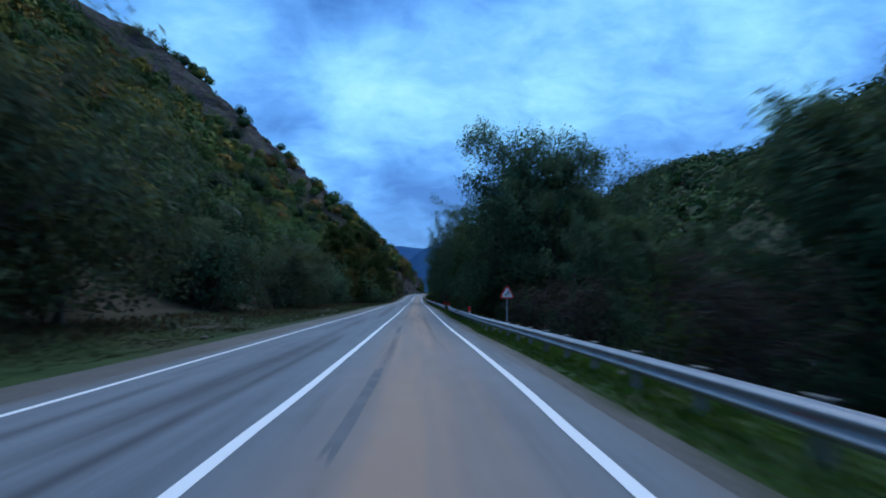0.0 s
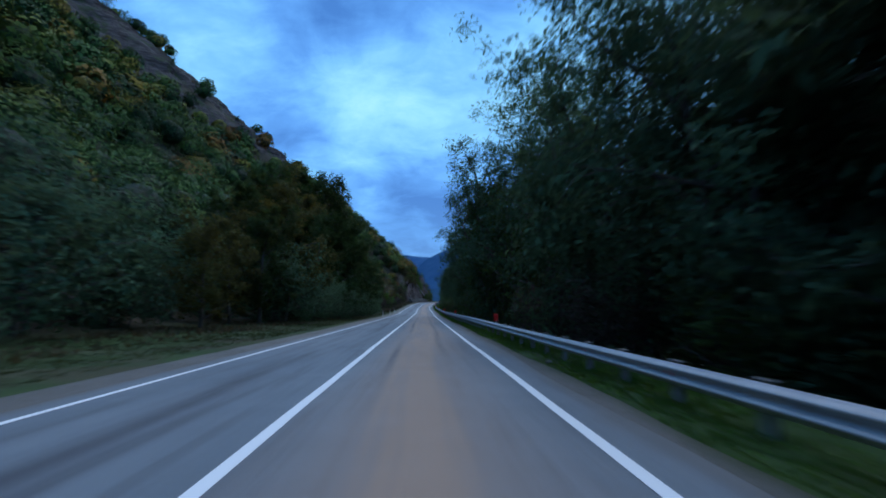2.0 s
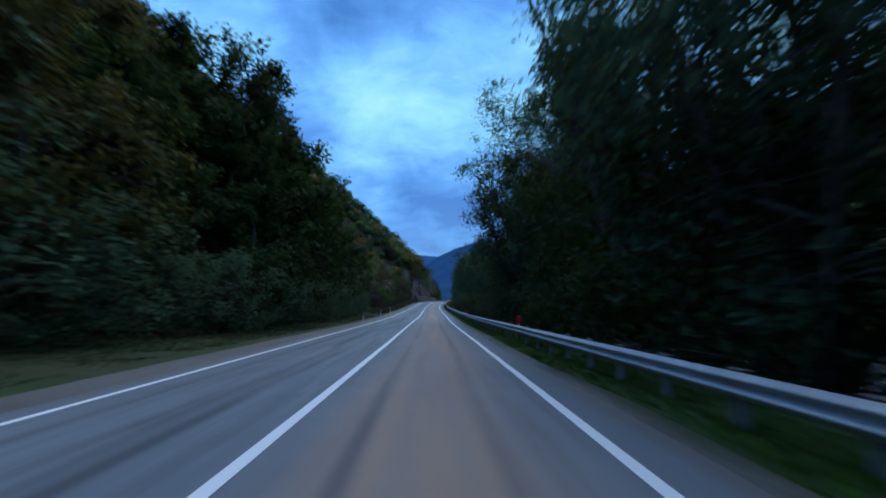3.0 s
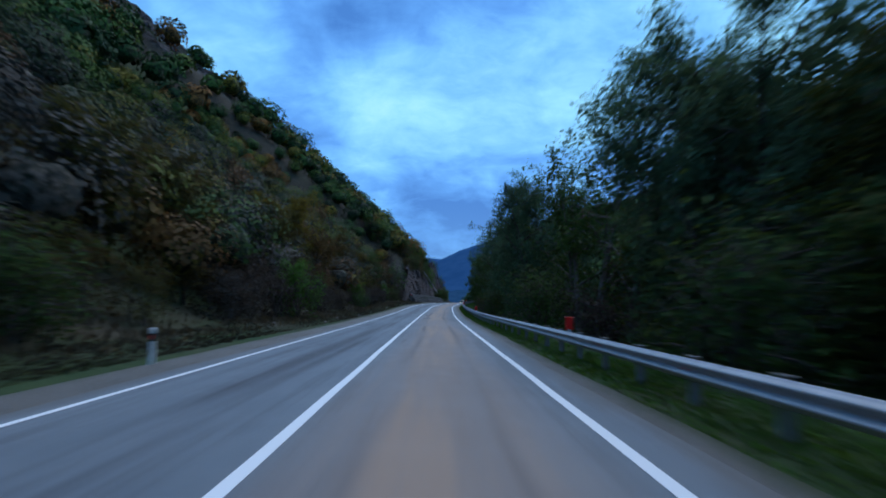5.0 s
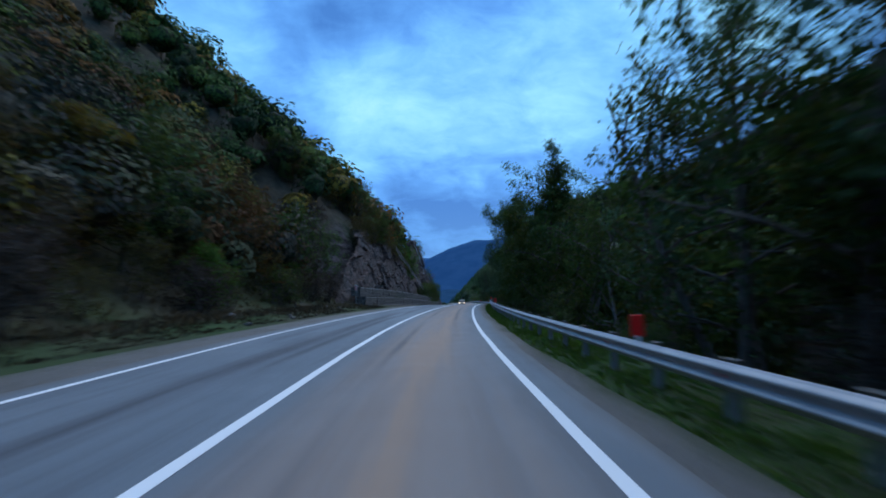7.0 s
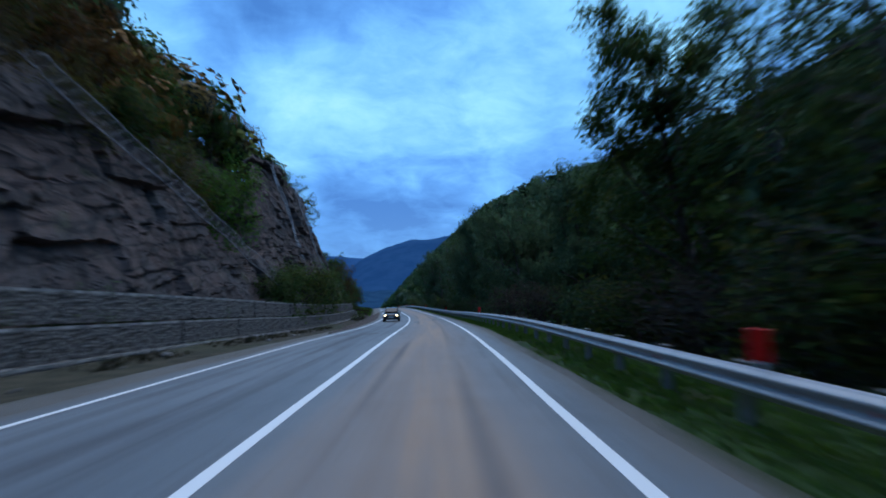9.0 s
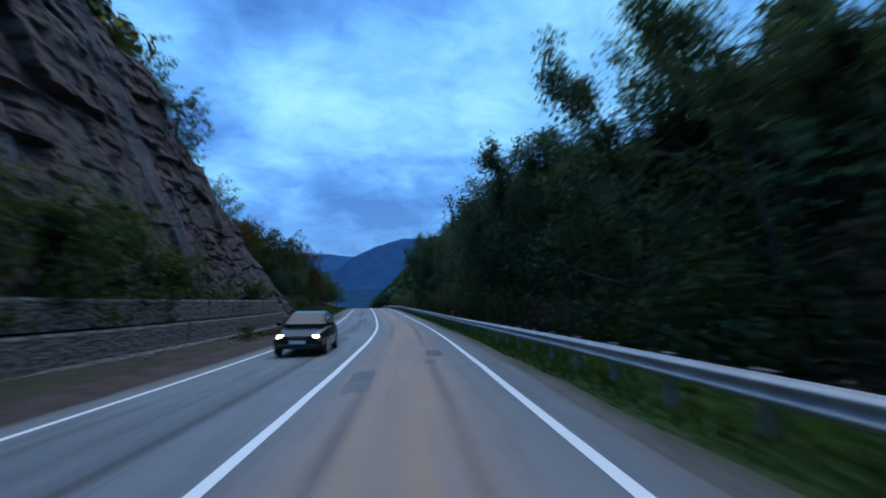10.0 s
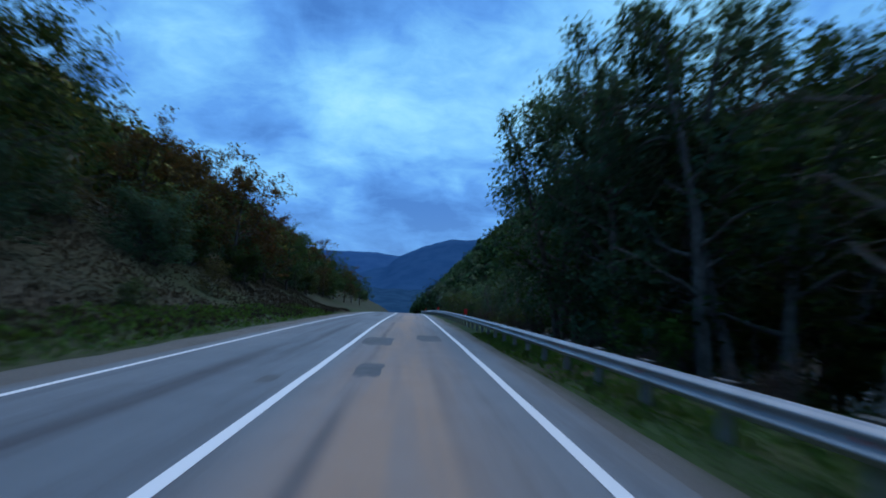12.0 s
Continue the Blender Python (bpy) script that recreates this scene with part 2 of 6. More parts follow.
STONE = material("gabion_stone", lambda n: n.mix(n.math("MULTIPLY", n.noise(obj(n), 8.0, 5.0, 0.7), 0.6), n.mix(n.add("ShaderNodeObjectInfo").outputs["Random"], (0.12, 0.105, 0.095, 1), (0.3, 0.275, 0.25, 1)), (0.1, 0.09, 0.08, 1)), 0.9, bump=lambda n: n.noise(obj(n), 12.0, 5.0, 0.7), strength=0.6)
RUBBLE = material("packed_stones", lambda n: n.mix(n.step(n.add("ShaderNodeTexVoronoi", {"Vector": n.vec("MULTIPLY", obj(n), (1, 1, 1.7)), "Scale": 7.0}).outputs["Distance"], 0.15, 0.7), n.mix(n.noise(obj(n), 2.0, 4.0), (0.15, 0.138, 0.128, 1), (0.28, 0.26, 0.24, 1)), (0.045, 0.04, 0.037, 1)), 0.92, bump=lambda n: n.math("SUBTRACT", 1.0, n.add("ShaderNodeTexVoronoi", {"Vector": n.vec("MULTIPLY", obj(n), (1, 1, 1.7)), "Scale": 7.0}).outputs["Distance"]), strength=0.8)
LEDGE = material("pale_ledge_stone", speckle((0.17, 0.16, 0.15), (0.42, 0.41, 0.39), 3.0), 0.9, bump=lambda n: n.noise(obj(n), 9.0, 5.0, 0.7), strength=0.6)
WIRE = material("wire_mesh", speckle((0.36, 0.38, 0.41), (0.26, 0.27, 0.29), 3.0), 0.6, 0.3)
WATER = material("river_water", lambda n: n.mix(n.step(n.noise(n.vec("MULTIPLY", obj(n), (1, 0.5, 1)), 0.9, 6.0, 0.7), 0.56, 0.66), (0.03, 0.05, 0.055, 1), (0.55, 0.6, 0.62, 1)), 0.15, bump=lambda n: n.noise(obj(n), 1.6, 5.0, 0.7), strength=0.8)
WILLOW = leaf_material("willow_leaves", (0.074, 0.165, 0.088), (0.138, 0.265, 0.14))
# green darkened below the other broad leaves to stand for shade on the maples
MAPLE = leaf_material("shaded_maple_leaves", (0.026, 0.07, 0.017), (0.06, 0.125, 0.03), (0.09, 0.11, 0.025))
BROAD = leaf_material("broad_leaves", (0.045, 0.105, 0.026), (0.1, 0.185, 0.045), (0.16, 0.17, 0.03))
AUTUMN = leaf_material("autumn_leaves", (0.085, 0.06, 0.022), (0.17, 0.125, 0.03), (0.18, 0.075, 0.03))
GREYGREEN = leaf_material("grey_green_leaves", (0.078, 0.128, 0.068), (0.145, 0.205, 0.108))
OLIVE = leaf_material("olive_leaves", (0.075, 0.085, 0.022), (0.15, 0.14, 0.032), (0.16, 0.092, 0.03))
YELLOW = leaf_material("yellowing_leaves", (0.16, 0.13, 0.018), (0.3, 0.23, 0.025), (0.12, 0.13, 0.025))
FRESH = leaf_material("fresh_leaves", (0.05, 0.15, 0.02), (0.12, 0.27, 0.035))
DRYTWIG = leaf_material("dry_brush", (0.052, 0.044, 0.037), (0.108, 0.09, 0.074))
WOOD_STOPS = ((0.0, (0.02, 0.045, 0.015)), (0.25, (0.038, 0.092, 0.021)), (0.5, (0.08, 0.155, 0.028)), (0.64, (0.14, 0.175, 0.026)), (0.78, (0.3, 0.215, 0.022)), (0.92, (0.28, 0.115, 0.022)))
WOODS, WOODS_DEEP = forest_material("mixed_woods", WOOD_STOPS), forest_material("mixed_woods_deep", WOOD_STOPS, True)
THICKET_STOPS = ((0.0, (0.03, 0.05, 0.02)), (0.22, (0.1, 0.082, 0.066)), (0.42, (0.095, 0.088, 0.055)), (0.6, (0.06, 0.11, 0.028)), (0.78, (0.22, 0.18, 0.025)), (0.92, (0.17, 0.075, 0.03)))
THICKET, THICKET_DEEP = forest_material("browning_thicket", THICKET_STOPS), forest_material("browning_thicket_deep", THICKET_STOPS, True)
GRASS = leaf_material("verge_grass", (0.058, 0.165, 0.016), (0.115, 0.265, 0.034))
DRYGRASS = leaf_material("dry_grass", (0.04, 0.037, 0.022), (0.066, 0.056, 0.034), (0.034, 0.052, 0.02))
TALLGRASS = leaf_material("tall_dry_grass", (0.07, 0.062, 0.036), (0.115, 0.098, 0.056), (0.06, 0.075, 0.03))
VERGE = leaf_material("thin_verge_grass", (0.045, 0.068, 0.022), (0.07, 0.092, 0.032), (0.082, 0.078, 0.036))
# distance haze is painted into the blue base colours of these ridges
FAR_A = material("haze_blue_far_woods", speckle((0.018, 0.055, 0.10), (0.03, 0.075, 0.13), 0.02), 1.0, spec=0.0)
FAR_B = material("haze_blue_far_ridge", speckle((0.033, 0.092, 0.195), (0.042, 0.108, 0.215), 0.01), 1.0, spec=0.0)
FAR_C = material("haze_blue_mid_ridge", speckle((0.024, 0.075, 0.155), (0.034, 0.09, 0.175), 0.012), 1.0, spec=0.0)

# ---------------------------------------------------------------- the road's line
STEP, Y0 = 25.0, -20.0
LINE_X = np.array([-2.07, -1.957, -2.559, -3.142, -3.815, -4.452, -5.02, -5.657, -6.095, -6.721, -7.326, -7.55, -7.327, -5.9, -3.668, -0.756, 1.856, 3.699, 4.294, 4.482, 4.541, 4.669, 4.437, 4.228, 4.035, 3.848, 3.661, 3.474])
LINE_Z = np.array([0.067, -0.067, -0.346, -0.565, -0.698, -0.929, -1.139, -1.33, -1.392, -1.257, -1.071, -0.659, -0.031, 0.482, 0.864, 1.033, 0.845, 0.845, 1.12, 1.496, 1.769, 1.85, 1.7, 1.4, 1.0, 0.5, 0.0, -0.6])
BANK = np.array([0.02, 0.015, 0.0, 0.001, 0.001, 0.004, -0.002, 0.001, -0.003, -0.006, -0.008, -0.012, -0.024, -0.024, -0.013, 0.018, 0.029, 0.012, 0.01, 0.007, 0.0, -0.004, -0.005, -0.004, -0.003, -0.001, 0.0, 0.0])


def glide(table, y):
    """Catmull-Rom along the road, straight on past its ends."""
    y = np.asarray(y, float)
    u = (y - Y0) / STEP
    i = np.clip(np.floor(u).astype(int), 0, len(table) - 2)
    f = np.clip(u - i, 0.0, 1.0)
    e = np.concatenate([[2 * table[0] - table[1]], table, [2 * table[-1] - table[-2]]])
    a, b, c, d = e[i], e[i + 1], e[i + 2], e[i + 3]
    v = 0.5 * (2 * b + (c - a) * f + (2 * a - 5 * b + 4 * c - d) * f**2 + (3 * b - a - 3 * c + d) * f**3)
    over = u - i - f
    return v + over * np.where(over < 0, table[1] - table[0], table[-1] - table[-2])


def along(y, o, h=0.0):
    """World places from metres along the road, metres to its right and metres above it."""
    y, o = np.broadcast_arrays(np.asarray(y, float), np.asarray(o, float))
    turn = np.arctan(glide(LINE_X, y + 0.5) - glide(LINE_X, y - 0.5))
    bank = glide(BANK, y) * np.clip(o, -9, 9)
    return np.stack([glide(LINE_X, y) + o * np.cos(turn), y - o * np.sin(turn), glide(LINE_Z, y) + bank + h], -1)


def road_turn(y):
    """The road's turn at y, in degrees, as pose() takes it."""
    return -math.degrees(math.atan(float(glide(LINE_X, y + 0.5) - glide(LINE_X, y - 0.5))))


def lattice(i, j, seed):
    h = (i * 374761393 + j * 668265263 + seed * 974634541) & 0x7FFFFFFF
    h = ((h ^ (h >> 13)) * 1274126177) & 0x7FFFFFFF
    return ((h ^ (h >> 16)) & 0xFFFF) / 65535.0


def rough(x, y, size, seed=0, octaves=4, gain=0.5):
    """Smooth noise between -1 and 1 with features of that size."""
    total, amp, norm = 0.0, 1.0, 0.0
    for k in range(octaves):
        u, v = np.asarray(x, float) / size, np.asarray(y, float) / size
        i, j = np.floor(u).astype(np.int64), np.floor(v).astype(np.int64)
        f, g = u - i, v - j
        f, g = f * f * (3 - 2 * f), g * g * (3 - 2 * g)
        s = seed + 17 * k
        a, b, c, d = lattice(i, j, s), lattice(i + 1, j, s), lattice(i, j + 1, s), lattice(i + 1, j + 1, s)
        total = total + amp * ((a * (1 - f) + b * f) * (1 - g) + (c * (1 - f) + d * f) * g)
        norm, amp, size = norm + amp, amp * gain, size / 2.03
    return total / norm * 2 - 1


def smooth(x, lo, hi):
    f = np.clip((np.asarray(x, float) - lo) / (hi - lo), 0, 1)
    return f * f * (3 - 2 * f)


def height(y, o):
    """The ground's height above the road's line."""
    y, o = np.broadcast_arrays(np.asarray(y, float), np.asarray(o, float))
    left = -o
    foot = 14.0 - 5.5 * smooth(y, 185, 215) - 1.5 * smooth(y, 425, 440)
    slope = 0.82 + 0.09 * smooth(y, 270, 330) - 0.36 * smooth(y, 415, 450)
    rise = slope * np.maximum(left - foot, 0)
    rise = np.where(left - foot < 6, slope * np.maximum(left - foot, 0) ** 2 / 12, rise - slope * 3)
    cliff = smooth(y, 318, 332) * (1 - 0.35 * smooth(y, 352, 366) * (1 - smooth(y, 372, 380))) * (1 - smooth(y, 412, 432))
    rise = rise + cliff * 8.5 * smooth(left, 9.8, 15.0)
    crest = 190 + 24 * rough(y, 0 * y, 120, 3, 3) - 70 * smooth(y, 400, 470)
    rise = np.where(rise > crest - 20, crest - 20 + 20 * np.tanh((rise - crest + 20) / 20), rise)
    wild = smooth(left, foot + 1, foot + 25)
    rise = rise + wild * (5.0 * rough(y, o, 46, 5, 4) + 1.6 * rough(y, o, 11, 9, 3))
    verge = 0.12 * rough(y, o, 5, 11, 3) * smooth(left, 5.5, 8)
    verge = verge - 0.18 * smooth(y, 380, 400) * np.exp(-((left - 5.4) / 0.7) ** 2)
    lefth = rise + verge + 0.25 * smooth(left, 6.0, foot)
    right = o
    drop = -4.2 * smooth(right, 6.3, 15) + 0.15 * rough(y, o, 4, 21, 3) * smooth(right, 5.6, 8)
    far = 46 + 10 * rough(y, 0 * y, 90, 33, 3) * (1 - smooth(y, 560, 660)) - 33 * smooth(y, 590, 720)
    hill = (0.74 + 0.2 * smooth(y, 600, 800)) * np.maximum(right - far, 0)
    top = np.interp(y, [0, 200, 370, 800, 1000, 1430], [50, 58, 96, 90, 128, 245]) + 22 * rough(y, 0 * y, 160, 41, 3) * smooth(y, 200, 400)
    hill = np.where(hill > top - 30, top - 30 + 30 * np.tanh((hill - top + 30) / 30), hill)
    hill = hill + smooth(right, far, far + 25) * (6 * rough(y, o, 55, 43, 4))
    righth = drop * (1 - smooth(y, 570, 640)) + 2.2 * smooth(right, 40, 50) + hill
    h = np.where(o < 0, lefth, righth)
    under = smooth(np.abs(o), 5.4, 4.2)
    return h - 0.16 * under - 0.02


def rocky(y, o, h):
    """How far bare rock shows high on the left mountain, 0 to 1."""
    floor = np.interp(y, [262, 285, 300, 318, 335, 370, 420], [175, 140, 112, 88, 74, 67, 60]) + 9 * rough(y, h, 20, 73, 3)
    band = smooth(h, floor - 3, floor + 5) * smooth(rough(y, h * 1.4, 26, 71, 3), -0.55, -0.3)
    return np.where((o < -30) & (y > 255), band, 0)


def place(y, o, lift=0.0):
    return along(y, o, height(y, o) + lift)


# ---------------------------------------------------------------- meshes
def mesh(name, verts, faces, mat, smooth_faces=False, uvs=None):
    me = bpy.data.meshes.new(name)
    verts, faces = np.asarray(verts, np.float32), np.asarray(faces, np.int32)
    me.vertices.add(len(verts))
    me.vertices.foreach_set("co", verts.ravel())
    me.loops.add(faces.size)
    me.polygons.add(len(faces))
    me.loops.foreach_set("vertex_index", faces.ravel())
    me.polygons.foreach_set("loop_start", np.arange(len(faces), dtype=np.int32) * faces.shape[1])
    me.polygons.foreach_set("use_smooth", np.full(len(faces), smooth_faces))
    if uvs is not None:
        me.uv_layers.new(name="UVMap").data.foreach_set("uv", np.asarray(uvs, np.float32)[faces.ravel()].ravel())
    me.materials.append(mat)
    me.update()
    me.validate()
    return me


def grid_faces(rows, cols):
    a = np.arange(rows * cols).reshape(rows, cols)
    return np.stack([a[:-1, :-1], a[:-1, 1:], a[1:, 1:], a[1:, :-1]], -1).reshape(-1, 4)


def part(name, data, parent=None, label="", at=None):
    """Links one mesh, or a bmesh with its material, under a thing or part."""
    ob = new(name, data)
    if parent:
        ob.parent = parent
    if at is not None:
        ob.matrix_basis = at
    return tagged(ob, label)


def solid(name, mat, build, bevel=0.0):
    """A mesh from a function that fills a bmesh."""
    bm = bmesh.new()
    build(bm)
    if bevel:
        bmesh.ops.bevel(bm, geom=bm.edges[:], offset=bevel, segments=1, affect="EDGES", clamp_overlap=True)
    bmesh.ops.recalc_face_normals(bm, faces=bm.faces[:])
    me = bpy.data.meshes.new(name)
    bm.to_mesh(me)
    bm.free()
    me.materials.append(mat)
    return me


def box(bm, x0, x1, y0, y1, z0, z1):
    bmesh.ops.create_cube(bm, size=1, matrix=Matrix.Translation(((x0 + x1) / 2, (y0 + y1) / 2, (z0 + z1) / 2)) @ Matrix.Diagonal((x1 - x0, y1 - y0, z1 - z0, 1)))


def rod(bm, a, b, r0, r1=None, sides=10):
    a, b = Vector(a), Vector(b)
    m = Matrix.Translation((a + b) / 2) @ (b - a).to_track_quat("Z", "Y").to_matrix().to_4x4()
    bmesh.ops.create_cone(bm, cap_ends=True, segments=sides, radius1=r0, radius2=r0 if r1 is None else r1, depth=(b - a).length, matrix=m)


def strip(name, mat, ys, left, right, lift, profile=((0, 0), (1, 0))):
    """A strip between two ragged edges."""
    f = np.array([p[0] for p in profile])
    z = np.array([p[1] for p in profile])
    oo = left[:, None] * (1 - f) + right[:, None] * f
    yy = np.repeat(ys[:, None], len(f), 1)
    p = along(yy, oo, lift + z[None, :])
    return mesh(name, p.reshape(-1, 3), grid_faces(len(ys), len(f)), mat, True, np.stack([oo, yy], -1).reshape(-1, 2))


# ---------------------------------------------------------------- ground, road, water, distance
def build_ground():
    ys = np.concatenate([np.arange(-140, -20, 8), np.arange(-20, 470, 2.5), np.arange(470, 700, 6), np.arange(700, 1500, 25), [1600, 1900, 2400, 3200, 4200]])
    fine = np.arange(62, 215, 2.4)
    pos = np.concatenate([[0, 3.8, 4.3, 4.8, 5.2, 5.7, 6.2, 6.8, 7.5, 8.3, 9.2, 10.2, 11.4, 12.8, 14.5], np.arange(16.5, 60, 2.6), np.arange(62, 170, 5), [180, 200, 230, 280, 350, 450, 700, 1200, 2500]])
    neg = np.concatenate([pos[pos < 61], fine, pos[pos > 216]])
    offs = np.concatenate([-neg[:0:-1], pos])
    yy, oo = np.meshgrid(ys, offs, indexing="ij")
    h = height(yy, oo)
    fade = np.where(oo > 0, 1 - smooth(yy, 1440, 1500), 1 - smooth(yy, 1100, 1500))
    h = h * fade
    p = along(np.minimum(yy, 1500), oo, h)
    p[..., 1] += np.maximum(yy - 1500, 0)
    # cracked rock along the crest and wherever the slope is steep
    left = -oo
    steep = np.abs(np.gradient(h, axis=1) / np.gradient(oo, axis=1))
    rock = np.clip(rocky(yy, oo, h) + 1.4 * smooth(steep, 1.5, 2.0) * (left > 8) * (left < 17), 0, 1)
    rock = np.where((yy > 316) & (yy < 428) & (left > 8.4) & (left < 15), 1.0, rock)
    bench = np.floor(h / 6.5 + 0.8 * rough(yy, h, 22, 79, 3))
    jag = 5.5 * (lattice(bench.astype(np.int64), np.floor(yy / 7.0 + 2 * lattice(bench.astype(np.int64), 0 * bench.astype(np.int64), 5)).astype(np.int64), 6) - 0.5)
    p[..., 0] += np.where(oo < -30, rock * (jag + 2.2 * rough(yy, h, 6, 78, 3, 0.6)), 0)
    p[..., 2] += rock * 2.0 * rough(yy * 1.0, h * 1.6, 8, 77, 4, 0.65)
    soil = 0.3 + 0.5 * rough(yy, oo, 7, 81, 3)
    soil = soil + 0.9 * smooth(left, 13, 17) + 0.7 * (oo > 8)
    soil = soil + 0.8 * smooth(yy, 318, 335) * (1 - smooth(yy, 436, 456)) * (left > 3) * (left < 7.6)
    soil = np.where((oo > 4) & (oo < 7.5), 0.05, soil)
    soil = np.where((oo < -5) & (oo > -7.6) & (yy > 195) & (yy < 318), 0.4 + 0.6 * rough(yy, oo, 4, 84, 3), soil)
    soil = np.where((oo < -7.5) & (yy > 200) & (yy < 320), 0.65 + 0.5 * rough(yy, oo, 5, 85, 2), soil)
    soil = np.where((yy > 420) & (left > 8.5) & (left < 40), 0.6 + 0.5 * rough(yy, oo, 9, 83, 3), soil)
    me = mesh("ground", p.reshape(-1, 3), grid_faces(len(ys), len(offs)), GROUND, True)
    cover = np.zeros((len(p.reshape(-1, 3)), 4), np.float32)
    cover[:, 0], cover[:, 1], cover[:, 3] = np.clip(soil, 0, 1).ravel(), rock.ravel(), 1
    me.color_attributes.new("cover", "FLOAT_COLOR", "POINT").data.foreach_set("color", cover.ravel())
    tagged(new("ground", me), "grassy verges and steep wooded mountain slopes", "ground", kind="structure")


YS = np.arange(-60, 660, 1.0)
build_ground()
edge_l = -4.05 + 0.12 * rough(YS, 0 * YS, 6, 91, 3)
edge_r = 4.25 + 0.15 * rough(YS, 0 * YS, 7, 92, 3)
f = np.linspace(0, 1, 9)
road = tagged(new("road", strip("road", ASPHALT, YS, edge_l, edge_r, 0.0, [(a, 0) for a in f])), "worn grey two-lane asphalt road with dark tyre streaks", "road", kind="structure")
tagged(new("shoulder", strip("shoulder", GRAVEL, YS, np.interp(YS, [0, 120, 200, 260, 310, 328, 460], [-6.1, -5.8, -6.2, -6.7, -6.4, -5.6, -5.3]) + 0.4 * rough(YS, 0 * YS, 4, 93, 4, 0.65), edge_l + 0.1, -0.035, ((0, -0.09), (0.15, 0), (0.5, 0.01), (1, 0.015)))), "pale gravel shoulder beside the asphalt", "shoulder", kind="structure")
tagged(new("shoulder", strip("shoulder", GRAVEL, YS, edge_r - 0.1, 4.8 + 0.2 * rough(YS, 0 * YS, 6, 94, 4), -0.035, ((0, 0.015), (0.5, 0.01), (0.85, 0), (1, -0.09)))), "pale gravel shoulder beside the asphalt", "shoulder", kind="structure")
YD = np.arange(366, 440, 0.7)
worn = smooth(YD, 366, 384) * (1 - smooth(YD, 418, 440))
tagged(new("shoulder", strip("soil_bank", DIRT, YD, -4.3 - 1.5 * worn + 0.25 * rough(YD, 0 * YD, 4, 193, 4, 0.65), -4.1 - 0.12 * worn + 0.1 * rough(YD, 0 * YD, 2, 194, 3), -0.03, ((0, -0.05), (0.2, 0.1), (0.5, 0.07), (0.8, 0.03), (1, 0.0)))), "dark reddish-brown soil graded along the road's edge", "shoulder", kind="structure")
for centre, wide, label in ((-3.5, 0.13, "continuous white edge line"), (0.0, 0.16, "continuous white centre line"), (3.55, 0.15, "continuous white edge line")):
    wob = 0.012 * rough(YS, 0 * YS, 3, 95, 2)
    tagged(new("road_marking", strip("road_marking", MARKING, YS, centre - wide / 2 + wob, centre + wide / 2 + wob, 0.006)), label, "road marking", kind="structure")


def build_river():
    ys = np.arange(-100, 800, 8.0)
    o = np.linspace(17, 42, 6)
    yy, oo = np.meshgrid(ys, o, indexing="ij")
    p = along(yy, oo + 3 * rough(yy, 0 * yy, 60, 97, 2), -3.85)
    tagged(new("water", mesh("water", p.reshape(-1, 3), grid_faces(len(ys), len(o)), WATER, True)), "dark shallow river with white riffles", "river", kind="structure")


build_river()


def far_range(name, mat, y, x0, x1, base, crest, seed, label):
    """A distant range: its crest over x, sloping down towards the valley on both sides."""
    xs = np.linspace(x0, x1, 160)
    top = crest(xs) * (1 + 0.035 * rough(xs, 0 * xs, 260, seed, 5)) + 6 * rough(xs, 0 * xs, 40, seed + 1, 3)
    rows = np.linspace(0, 1, 14)
    xx = np.repeat(xs[None], 14, 0)
    yy = y - 900 * (1 - rows[:, None]) + 60 * rough(xx, rows[:, None] * 900, 300, seed + 2, 4)
    zz = base + (top[None] - base) * rows[:, None] ** 0.9 + 18 * rough(xx, rows[:, None] * 1500, 240, seed + 3, 4) * np.sin(rows * math.pi)[:, None]
    back = np.stack([xs, np.full_like(xs, y + 700), np.full_like(xs, base)], -1)[None]
    p = np.concatenate([np.stack([xx, yy, zz], -1), back])
    tagged(new(name, mesh(name, p.reshape(-1, 3), grid_faces(15, 160), mat, True)), label, "mountain", kind="structure")


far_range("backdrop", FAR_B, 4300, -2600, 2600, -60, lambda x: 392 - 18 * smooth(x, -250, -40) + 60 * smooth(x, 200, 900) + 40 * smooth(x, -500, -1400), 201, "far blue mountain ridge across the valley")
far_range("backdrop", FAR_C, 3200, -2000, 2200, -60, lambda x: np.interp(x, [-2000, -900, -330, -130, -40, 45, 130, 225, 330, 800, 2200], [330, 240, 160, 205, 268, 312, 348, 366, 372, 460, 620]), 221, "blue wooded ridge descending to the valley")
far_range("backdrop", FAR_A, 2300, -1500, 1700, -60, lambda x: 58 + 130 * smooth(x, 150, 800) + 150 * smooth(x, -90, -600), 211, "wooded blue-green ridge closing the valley")

